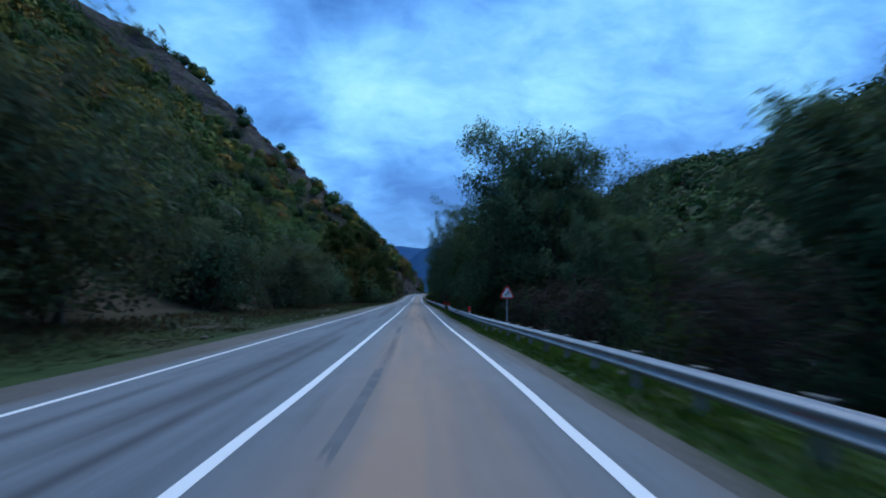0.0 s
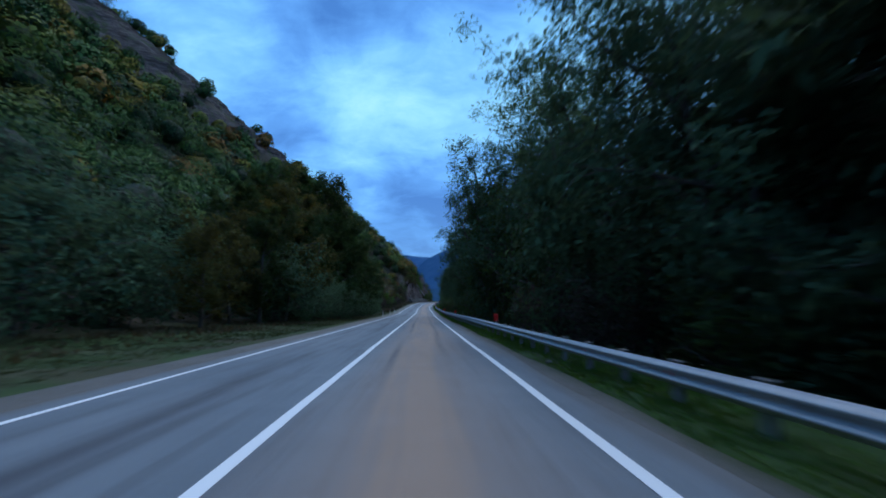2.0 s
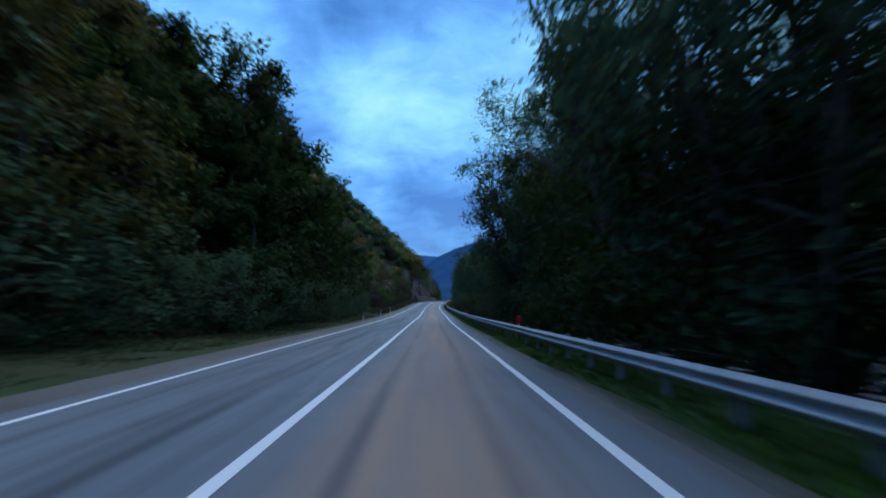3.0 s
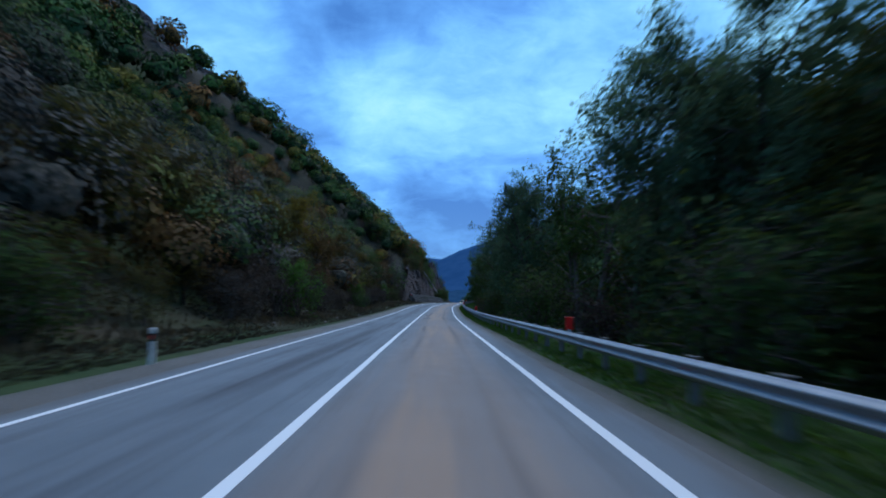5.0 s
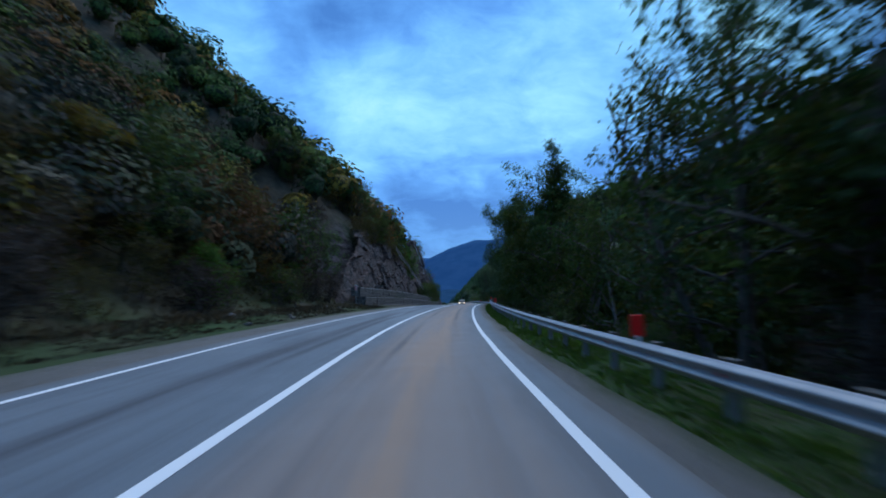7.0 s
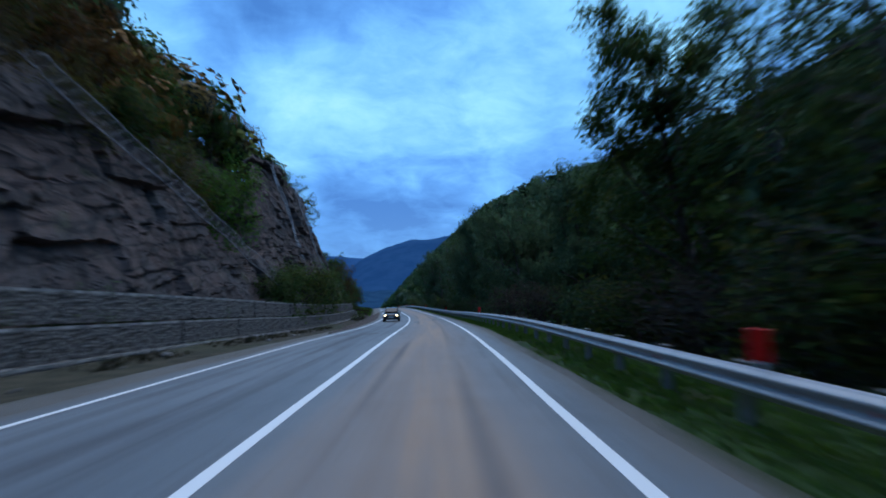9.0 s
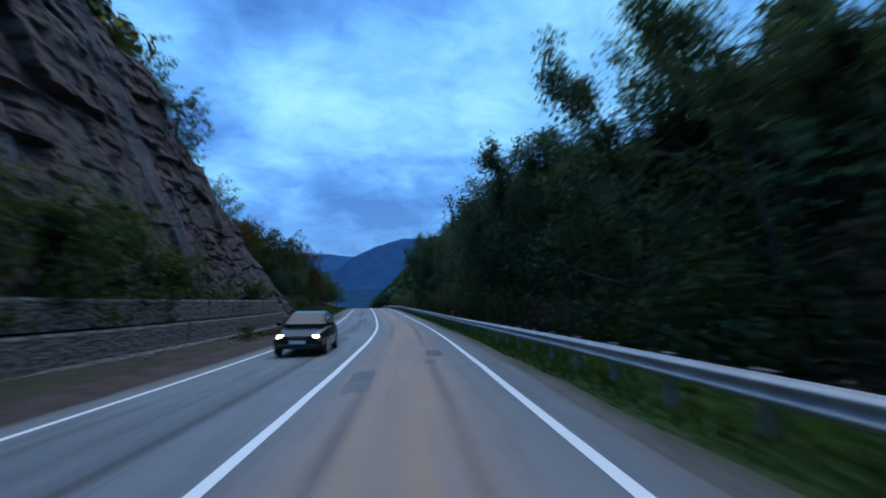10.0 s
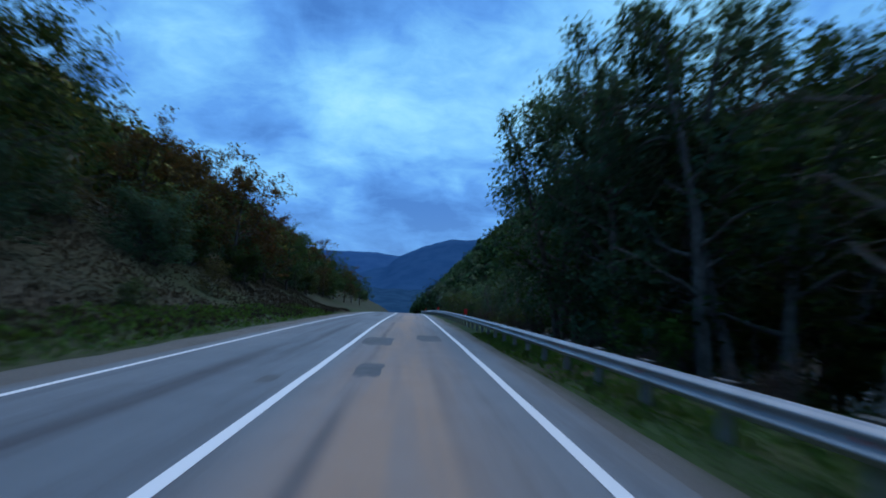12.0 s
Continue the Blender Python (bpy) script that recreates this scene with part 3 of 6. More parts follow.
# ---------------------------------------------------------------- trees
def tubes(paths, sides=6):
    """Tapered limbs: each path is a list of (place, radius)."""
    vs, fs, n = [], [], 0
    ang = np.linspace(0, 2 * math.pi, sides, endpoint=False)
    for path in paths:
        p = np.array([q[0] for q in path], float)
        r = np.array([q[1] for q in path], float)
        d = np.gradient(p, axis=0)
        d /= np.linalg.norm(d, axis=1, keepdims=True) + 1e-9
        ref = np.where(np.abs(d[:, 2:3]) > 0.9, [[1.0, 0, 0]], [[0, 0, 1.0]])
        u = np.cross(d, ref)
        u /= np.linalg.norm(u, axis=1, keepdims=True)
        w = np.cross(d, u)
        ring = p[:, None] + r[:, None, None] * (np.cos(ang)[None, :, None] * u[:, None] + np.sin(ang)[None, :, None] * w[:, None])
        vs.append(ring.reshape(-1, 3))
        for i in range(len(path) - 1):
            for j in range(sides):
                k = (j + 1) % sides
                fs.append((n + i * sides + j, n + i * sides + k, n + (i + 1) * sides + k, n + (i + 1) * sides + j))
        n += len(path) * sides
    return np.concatenate(vs), np.array(fs)


def leaves(rng, at, length, width, droop=0.4, face=None, loose=0.6):
    """One leaf spray, a folded lozenge, at each place, turned more or less to the given side."""
    n = len(at)
    d = rng.normal(size=(n, 3))
    d[:, 2] = d[:, 2] * 0.6 - droop
    turn = rng.normal(size=(n, 3)) if face is None else face + loose * rng.normal(size=(n, 3))
    d = d / np.linalg.norm(d, axis=1, keepdims=True)
    if face is not None:
        turn = turn / (np.linalg.norm(turn, axis=1, keepdims=True) + 1e-9)
        d = d - turn * (d * turn).sum(1, keepdims=True)
        d /= np.linalg.norm(d, axis=1, keepdims=True) + 1e-9
    s = np.cross(d, turn)
    s /= np.linalg.norm(s, axis=1, keepdims=True) + 1e-9
    up = np.cross(s, d)
    L = length * rng.uniform(0.6, 1.35, (n, 1))
    Wd = width * rng.uniform(0.6, 1.3, (n, 1))
    a, c = at - d * L / 2, at + d * L / 2
    m = at + up * Wd * 0.25 - d * L * 0.08
    v = np.stack([a, m + s * Wd / 2, c, m - s * Wd / 2], 1).reshape(-1, 3)
    return v, np.arange(4 * n).reshape(n, 4)


def soften(me, normals, corners=4, rest=0):
    """Keeps with each spray's corners the way its tuft of leaves faces; the rest faces up."""
    normals = np.repeat(normals / (np.linalg.norm(normals, axis=1, keepdims=True) + 1e-9), corners, 0)
    normals = np.concatenate([normals, np.tile([0.0, 0.0, 1.0], (rest, 1))])
    me.attributes.new("tuft", "FLOAT_VECTOR", "POINT").data.foreach_set("vector", normals.astype(np.float32).ravel())


def limb(rng, start, way, length, r0, bend, n=5, lift=0.0):
    path, p, d = [], np.array(start, float), np.array(way, float)
    d = d / np.linalg.norm(d)
    for i in range(n):
        path.append((p.copy(), r0 * (1 - 0.85 * i / (n - 1))))
        d = d + rng.normal(size=3) * bend + np.array([0, 0, lift])
        d = d / np.linalg.norm(d)
        p = p + d * length / (n - 1)
    return path


def tree_meshes(name, seed, tall, wide, bark, leaf, count, size, stems=1, bare=0.2, droop=0.4, narrow=0.35, clump=0.55, top=0.9):
    """Trunk with limbs, and a crown of leaf sprays round the ends of the branches."""
    rng = np.random.default_rng(seed)
    paths, tips = [], []
    for k in range(stems):
        lean = rng.normal(size=2) * (0.05 if stems == 1 else 0.22)
        base = np.array([0, 0, -0.4]) if stems == 1 else np.array([*(rng.normal(size=2) * 0.35), -0.3])
        trunk = limb(rng, base, (lean[0], lean[1], 1), tall * rng.uniform(0.82, top), tall * 0.017 / math.sqrt(stems) + 0.03, 0.05, 9, 0.03)
        paths.append(trunk)
        n_limbs = max(5, int(16 / math.sqrt(stems)))
        for j in range(n_limbs):
            f = bare + (1 - bare) * (j + rng.uniform()) / n_limbs
            i = min(int(f * 8), 7)
            g = f * 8 - i
            at = trunk[i][0] * (1 - g) + trunk[i + 1][0] * g
            a = j * 2.4 + rng.normal() * 0.5
            shape = math.sin(math.pi * min(1, 0.28 + 0.72 * (f - bare) / (1 - bare))) ** 0.7
            reach = wide * (narrow + (1 - narrow) * shape) * rng.uniform(0.75, 1.15)
            rise = 0.35 + 0.9 * f
            b = limb(rng, at, (math.cos(a), math.sin(a), rise), reach * 1.15, max(0.02, tall * 0.006 * (1.25 - f)), 0.16, 6, -0.05)
            while math.hypot(b[-1][0][0], b[-1][0][1]) > wide * 0.95 and len(b) > 3:
                b = b[:-1]
            paths.append(b)
            tips += [b[-1][0]] * 3 + [b[-2][0]] * 2
            for q in range(7):
                m = min(1 + q % 5, len(b) - 1)
                c = limb(rng, b[m][0], rng.normal(size=3) + np.array([math.cos(a), math.sin(a), 0.1]), reach * rng.uniform(0.3, 0.6), 0.014 + tall * 0.0008, 0.25, 4, -0.06 - droop * 0.12)
                if math.hypot(c[-1][0][0], c[-1][0][1]) > wide * 0.98 or c[-1][0][2] < 0.12 * tall:
                    continue
                paths.append(c)
                tips += [c[1][0], c[2][0], c[3][0], c[3][0]]
        tips += [trunk[-1][0]] * 8 + [trunk[-2][0]] * 8 + [trunk[-3][0]] * 5
    tips = np.array(tips)
    pick = tips[rng.integers(0, len(tips), count)]
    off = rng.normal(size=(count, 3))
    off *= (rng.uniform(0.15, 1.0, (count, 1)) / np.linalg.norm(off, axis=1, keepdims=True)) * clump * (0.45 + 0.11 * wide)
    off[:, 2] = off[:, 2] * 0.8 - rng.uniform(0, 1, count) ** 2 * droop * 1.3
    at, near = pick + off, pick
    if tall > 8:
        far = np.hypot(at[:, 0], at[:, 1])
        ok = (far < wide * 1.12) & (at[:, 2] > 0.6 + 0.8 * np.maximum(far - 0.3 * wide, 0))
        at, near = at[ok], near[ok]
    at[:, 2] = np.maximum(at[:, 2], 0.25)
    heart = np.array([0, 0, tall * 0.5])
    out = at - heart
    out /= np.linalg.norm(out, axis=1, keepdims=True) + 1e-9
    v, f = leaves(rng, at, size, size * 0.46, droop, 0.7 * out + np.array([0, 0, 0.45]), 0.55)
    thick = [p for p in paths if p[0][1] > 0.035]
    thin = [p for p in paths if p[0][1] <= 0.035]
    tv, tf = tubes(thick, 6)
    if thin:
        wv, wf = tubes(thin, 3)
        tv, tf = np.concatenate([tv, wv]), np.concatenate([tf, wf + len(tv)])
    crown = mesh(name + "_crown", v, f, leaf)
    own = (at - near) / (np.linalg.norm(at - near, axis=1, keepdims=True) + 1e-9)
    soften(crown, 0.45 * out + 0.5 * own + np.array([0, 0, 0.5]) + 0.2 * rng.normal(size=at.shape))
    return mesh(name + "_trunk", tv, tf, bark, True), crown


KINDS = {}


def tree_kind(key, **spec):
    KINDS[key] = (spec.pop("label"), spec.pop("category", "tree"), spec.pop("group"), tree_meshes(key, **spec))


def plant(key, y, o, scale=1.0, turn=0.0, sink=0.15, thing="tree", stretch=1.0):
    label, category, group, (trunk, crown) = KINDS[key]
    p = place(y, o, -sink)
    e = new(thing)
    e.matrix_basis = Matrix.LocRotScale(p, Euler((0, 0, turn)), (scale, scale, scale * stretch))
    part("trunk", trunk, e)
    part("crown", crown, e)
    return tagged(e, label, category, group)


tree_kind("willow_a", seed=1, tall=17, wide=5.0, bark=BARK, leaf=WILLOW, count=21025, size=0.25, bare=0.12, droop=0.75, clump=0.75, label="tall grey-green willow behind the guardrail", group="willows along the river")
tree_kind("willow_b", seed=2, tall=16, wide=5.4, bark=BARK, leaf=WILLOW, count=21025, size=0.25, stems=2, bare=0.14, droop=0.8, clump=0.75, label="broad two-stemmed willow leaning over the guardrail", group="willows along the river")
tree_kind("willow_c", seed=3, tall=15, wide=4.8, bark=BARK, leaf=BROAD, count=19575, size=0.24, bare=0.1, droop=0.45, clump=0.7, label="dense dark green alder on the river bank", group="alders along the river")
tree_kind("willow_d", seed=22, tall=16, wide=6.6, bark=BARK, leaf=WILLOW, count=29000, size=0.26, stems=2, bare=0.06, droop=0.7, narrow=0.6, clump=0.85, top=0.86, label="huge rounded grey-green willow overhanging the guardrail", group="willows along the river")
tree_kind("willow_e", seed=33, tall=17, wide=5.0, bark=BARK, leaf=WILLOW, count=9425, size=0.25, stems=2, bare=0.16, droop=0.7, clump=0.6, label="willow with an airy crown and dark limbs", group="willows along the river")
tree_kind("yellow_a", seed=34, tall=12, wide=4.6, bark=BARK, leaf=YELLOW, count=8000, size=0.28, bare=0.15, droop=0.25, clump=0.7, label="tree with yellowing leaves on the brown slope", group="autumn trees below the slope")
tree_kind("birch_a", seed=4, tall=16, wide=3.6, bark=PALE_BARK, leaf=WILLOW, count=3543, size=0.27, bare=0.3, droop=0.5, clump=0.65, label="slender sparse tree with thin open crown", group="slender trees along the river")
tree_kind("birch_b", seed=5, tall=15, wide=3.9, bark=PALE_BARK, leaf=BROAD, count=4050, size=0.27, stems=2, bare=0.25, droop=0.5, clump=0.65, label="slender two-stemmed tree with thin open crown", group="slender trees along the river")
tree_kind("limby_a", seed=31, tall=20, wide=8.4, bark=BARK, leaf=WILLOW, count=24650, size=0.26, stems=2, bare=0.2, droop=0.55, narrow=0.75, clump=0.8, label="spreading willow with dark limbs and an open crown", group="willows along the river")
tree_kind("limby_b", seed=35, tall=20, wide=7.4, bark=BARK, leaf=WILLOW, count=21750, size=0.25, stems=2, bare=0.3, droop=0.5, narrow=0.8, clump=0.7, label="spreading willow with overhanging limbs", group="willows along the river")
tree_kind("great_a", seed=36, tall=16.5, wide=6.0, bark=BARK, leaf=WILLOW, count=46400, size=0.25, stems=3, bare=0.08, droop=0.6, narrow=0.85, clump=0.95, top=0.84, label="great rounded grey-green willow beside the warning sign", group="willows along the river")
tree_kind("snag", seed=6, tall=14, wide=2.6, bark=PALE_BARK, leaf=DRYTWIG, count=351, size=0.23, bare=0.3, droop=0.2, clump=0.5, label="nearly bare grey dead tree", group="dead trees along the river")
tree_kind("maple_a", seed=7, tall=15, wide=5.2, bark=BARK, leaf=MAPLE, count=11812, size=0.34, bare=0.1, droop=0.25, clump=0.75, label="full green maple at the foot of the slope", group="maples below the slope")
tree_kind("maple_b", seed=8, tall=13, wide=5.6, bark=BARK, leaf=OLIVE, count=8775, size=0.33, bare=0.12, droop=0.25, clump=0.75, label="broad tree turning brown and yellow", group="autumn trees below the slope")
tree_kind("oak_a", seed=9, tall=9, wide=4.6, bark=BARK, leaf=BROAD, count=4590, size=0.28, bare=0.18, droop=0.15, clump=0.65, label="crooked green oak on the grassy slope", group="oaks on the slope")
tree_kind("oak_b", seed=10, tall=8, wide=4.2, bark=BARK, leaf=AUTUMN, count=3780, size=0.28, bare=0.18, droop=0.15, clump=0.65, label="crooked oak with browning leaves", group="oaks on the slope")
tree_kind("sallow_a", seed=11, tall=7, wide=4.6, bark=BARK, leaf=GREYGREEN, count=13000, size=0.25, stems=5, bare=0.05, droop=0.45, clump=0.95, label="rounded grey-green sallow bush on the verge", category="bush", group="sallow bushes on the verge")
tree_kind("sallow_b", seed=12, tall=6, wide=4.0, bark=BARK, leaf=WILLOW, count=5940, size=0.27, stems=4, bare=0.04, droop=0.4, clump=0.8, label="dense dark green bush on the verge", category="bush", group="bushes on the verge")
tree_kind("brush_a", seed=13, tall=3.4, wide=2.3, bark=BARK, leaf=DRYTWIG, count=2025, size=0.19, stems=6, bare=0.05, droop=0.1, clump=0.85, label="bare brown brushwood on the slope", category="bush", group="brushwood on the slope")
tree_kind("shrub_a", seed=14, tall=3.0, wide=2.0, bark=BARK, leaf=BROAD, count=2295, size=0.17, stems=5, bare=0.04, droop=0.2, clump=0.85, label="low leafy green shrub", category="bush", group="low shrubs")
tree_kind("fresh_a", seed=15, tall=5.2, wide=2.1, bark=BARK, leaf=FRESH, count=3510, size=0.20, bare=0.08, droop=0.2, clump=0.85, label="small bright green young tree at the slope's foot", group="young trees at the slope's foot")
tree_kind("acacia_a", seed=16, tall=6, wide=3.2, bark=BARK, leaf=OLIVE, count=3240, size=0.22, stems=3, bare=0.08, droop=0.25, clump=0.8, label="yellowing shrub clinging to the rock", category="bush", group="shrubs on the rock")
tree_kind("acacia_b", seed=21, tall=6, wide=3.0, bark=BARK, leaf=FRESH, count=3200, size=0.26, stems=3, bare=0.06, droop=0.25, clump=0.8, label="yellow-green shrub on a ledge of the rock", category="bush", group="shrubs on the rock")
tree_kind("hazel_a", seed=17, tall=5, wide=2.9, bark=BARK, leaf=BROAD, count=4200, size=0.26, stems=5, bare=0.04, droop=0.2, clump=0.85, label="leafy green hazel bush behind the stone wall", category="bush", group="hazel bushes behind the wall")
tree_kind("backwood_a", seed=18, tall=16, wide=5.2, bark=BARK, leaf=WILLOW, count=4600, size=0.62, bare=0.08, droop=0.6, clump=0.8, label="tall grey-green willow on the river bank", group="willows along the river")
tree_kind("backwood_b", seed=19, tall=15, wide=5.4, bark=BARK, leaf=BROAD, count=4600, size=0.62, bare=0.08, droop=0.4, clump=0.8, label="dense green alder on the river bank", group="alders along the river")

R, Q = random.Random(5), random.Random(9)


def row(spec, rng=R):
    """Rows of (kind, y, offset, height) planted with a random turn."""
    for key, y, o, tall in spec:
        base = {"willow_a": 17, "willow_b": 16, "willow_c": 15, "willow_d": 16, "birch_a": 16, "limby_a": 20, "limby_b": 20, "great_a": 16.5, "willow_e": 17, "yellow_a": 12, "birch_b": 15, "snag": 14, "maple_a": 15, "maple_b": 13, "oak_a": 9, "oak_b": 8, "sallow_a": 7, "sallow_b": 6, "brush_a": 3.4, "shrub_a": 3.0, "fresh_a": 5.2, "acacia_a": 6, "acacia_b": 6, "hazel_a": 5, "backwood_a": 16, "backwood_b": 15}[key]
        thing = "bush" if KINDS[key][1] == "bush" else "tree"
        plant(key, y, o, tall / base, rng.uniform(0, 6.3), thing=thing)


# along the river, behind the guardrail: heights include the bank below the road
def river_row():
    tops = [(0, 13), (9, 13), (14, 9), (25, 9), (31, 11), (36, 15), (48, 17), (58, 17.5), (64, 16.5), (68, 11.5), (75, 11.5), (80, 18), (95, 19.5), (112, 20), (135, 20), (146, 19), (156, 18), (168, 18), (180, 16.5), (195, 15.5), (204, 16.5), (208, 18), (213, 18), (218, 17.5), (226, 17), (236, 18.5), (246, 17), (258, 15.5), (266, 18), (274, 20), (280, 17), (286, 12.5), (300, 11), (330, 13), (346, 15.5), (351, 15), (358, 13), (366, 14), (372, 13.5), (382, 15), (398, 18.5), (424, 19.5), (432, 16), (440, 17.5), (446, 18), (456, 18), (466, 21), (482, 19), (490, 14), (500, 10), (520, 8.5), (560, 8), (640, 7), (760, 7)]
    ty, th = [a for a, b in tops], [b for a, b in tops]
    y = 4.0
    while y < 740:
        h = float(np.interp(y, ty, th)) * R.uniform(0.9, 1.1)
        sparse = 120 < y < 136 or 414 < y < 430 or 212 < y < 232 or 338 < y < 356 or 262 < y < 312 or 430 < y < 575
        key = R.choice(["birch_a", "birch_b", "birch_a", "birch_b", "snag"] if y > 430 else ["birch_a", "birch_b", "birch_a", "willow_c", "snag" if y < 262 else "birch_b"]) if sparse else R.choice(["willow_a", "willow_b", "willow_c", "willow_a"])
        if 50 < y < 212 and not sparse and R.random() < 0.4:
            key = "willow_d"
        if (98 < y < 150 or 394 < y < 428) and not sparse:
            key = Q.choice(["willow_e", "birch_b", "willow_e"])
        if 148 < y < 206:
            key = Q.choice(["willow_a", "willow_c", "willow_c", "willow_b"])
        row([(key, y, R.uniform(11.0, 12.8) + 1.0 * (148 < y < 206) - 1.8 * (292 < y < 330) + 0.7 * (key == "willow_d"), h + 2.5 * (292 < y < 330))])
        y += (R.uniform(4.0, 6.5) if sparse else R.uniform(5.2, 7.0) if 52 < y < 212 else R.uniform(6.0, 8.5))
    row([("great_a", 45, 11.0, 20), ("willow_d", 51, 13.6, 17), ("birch_b", 127, 11.8, 20), ("birch_a", 133, 11.2, 20), ("birch_b", 158, 11.2, 20), ("birch_a", 161, 11.4, 19.5), ("limby_a", 90, 12.6, 21), ("willow_e", 105, 12.2, 19), ("birch_b", 349, 11.6, 15.5), ("birch_a", 344, 11.4, 16), ("willow_d", 470, 13.0, 17), ("birch_a", 466, 10.8, 17), ("birch_b", 474, 10.8, 18.5), ("birch_a", 461, 11.4, 17.5), ("birch_b", 470, 14.5, 20), ("birch_a", 478, 14, 20.5), ("birch_b", 464, 15, 19), ("willow_b", 412, 11.5, 18), ("willow_a", 404, 11.9, 18), ("birch_b", 420, 11.4, 15), ("birch_a", 268, 11.0, 20), ("birch_b", 273, 11.9, 20), ("birch_b", 278, 12.8, 17.5), ("willow_e", 231, 11.2, 16.5), ("willow_b", 11.5, 13.4, 12.5)])
    y = 0.0
    while y < 600:
        dense = 48 < y < 98 or 150 < y < 212 or 356 < y < 394
        h = float(np.interp(y, ty, th)) * (R.uniform(0.9, 1.08) if dense else R.uniform(0.5, 0.6) if 205 < y < 290 or 98 < y < 150 or 394 < y < 432 or y > 445 else R.uniform(0.7, 0.92))
        row([(R.choice(["backwood_a", "backwood_b", "backwood_a"]), y, R.uniform(14.5, 18.5), h + 0.5)])
        y += R.uniform(4.2, 6.0) if dense or 225 < y < 320 else R.uniform(6.5, 9)
    y = 2.0
    while y < 520:
        row([(R.choice(["shrub_a", "shrub_a", "shrub_a", "brush_a"]), y, R.uniform(8.0, 10.0), R.uniform(1.2, 1.8) if 228 < y < 246 or 272 < y < 292 or 452 < y < 478 else R.uniform(2.2, 4.2))])
        y += R.uniform(4.5, 8.0)


river_row()

row([("willow_d", 40, 15.5, 16), ("limby_a", 119, 13.0, 26), ("limby_b", 124, 12.6, 25), ("limby_b", 147.5, 11.2, 20), ("limby_b", 152, 10.2, 19), ("acacia_b", 461.5, 9.6, 3.2), ("shrub_a", 401, -6.9, 0.9), ("shrub_a", 416, -6.8, 0.8), ("shrub_a", 413, -6.9, 0.7), ("willow_e", 234, 12, 15.5), ("willow_b", 426, 13.5, 17.5), ("willow_a", 405, 14.2, 18), ("willow_b", 411, 14.8, 18)], Q)
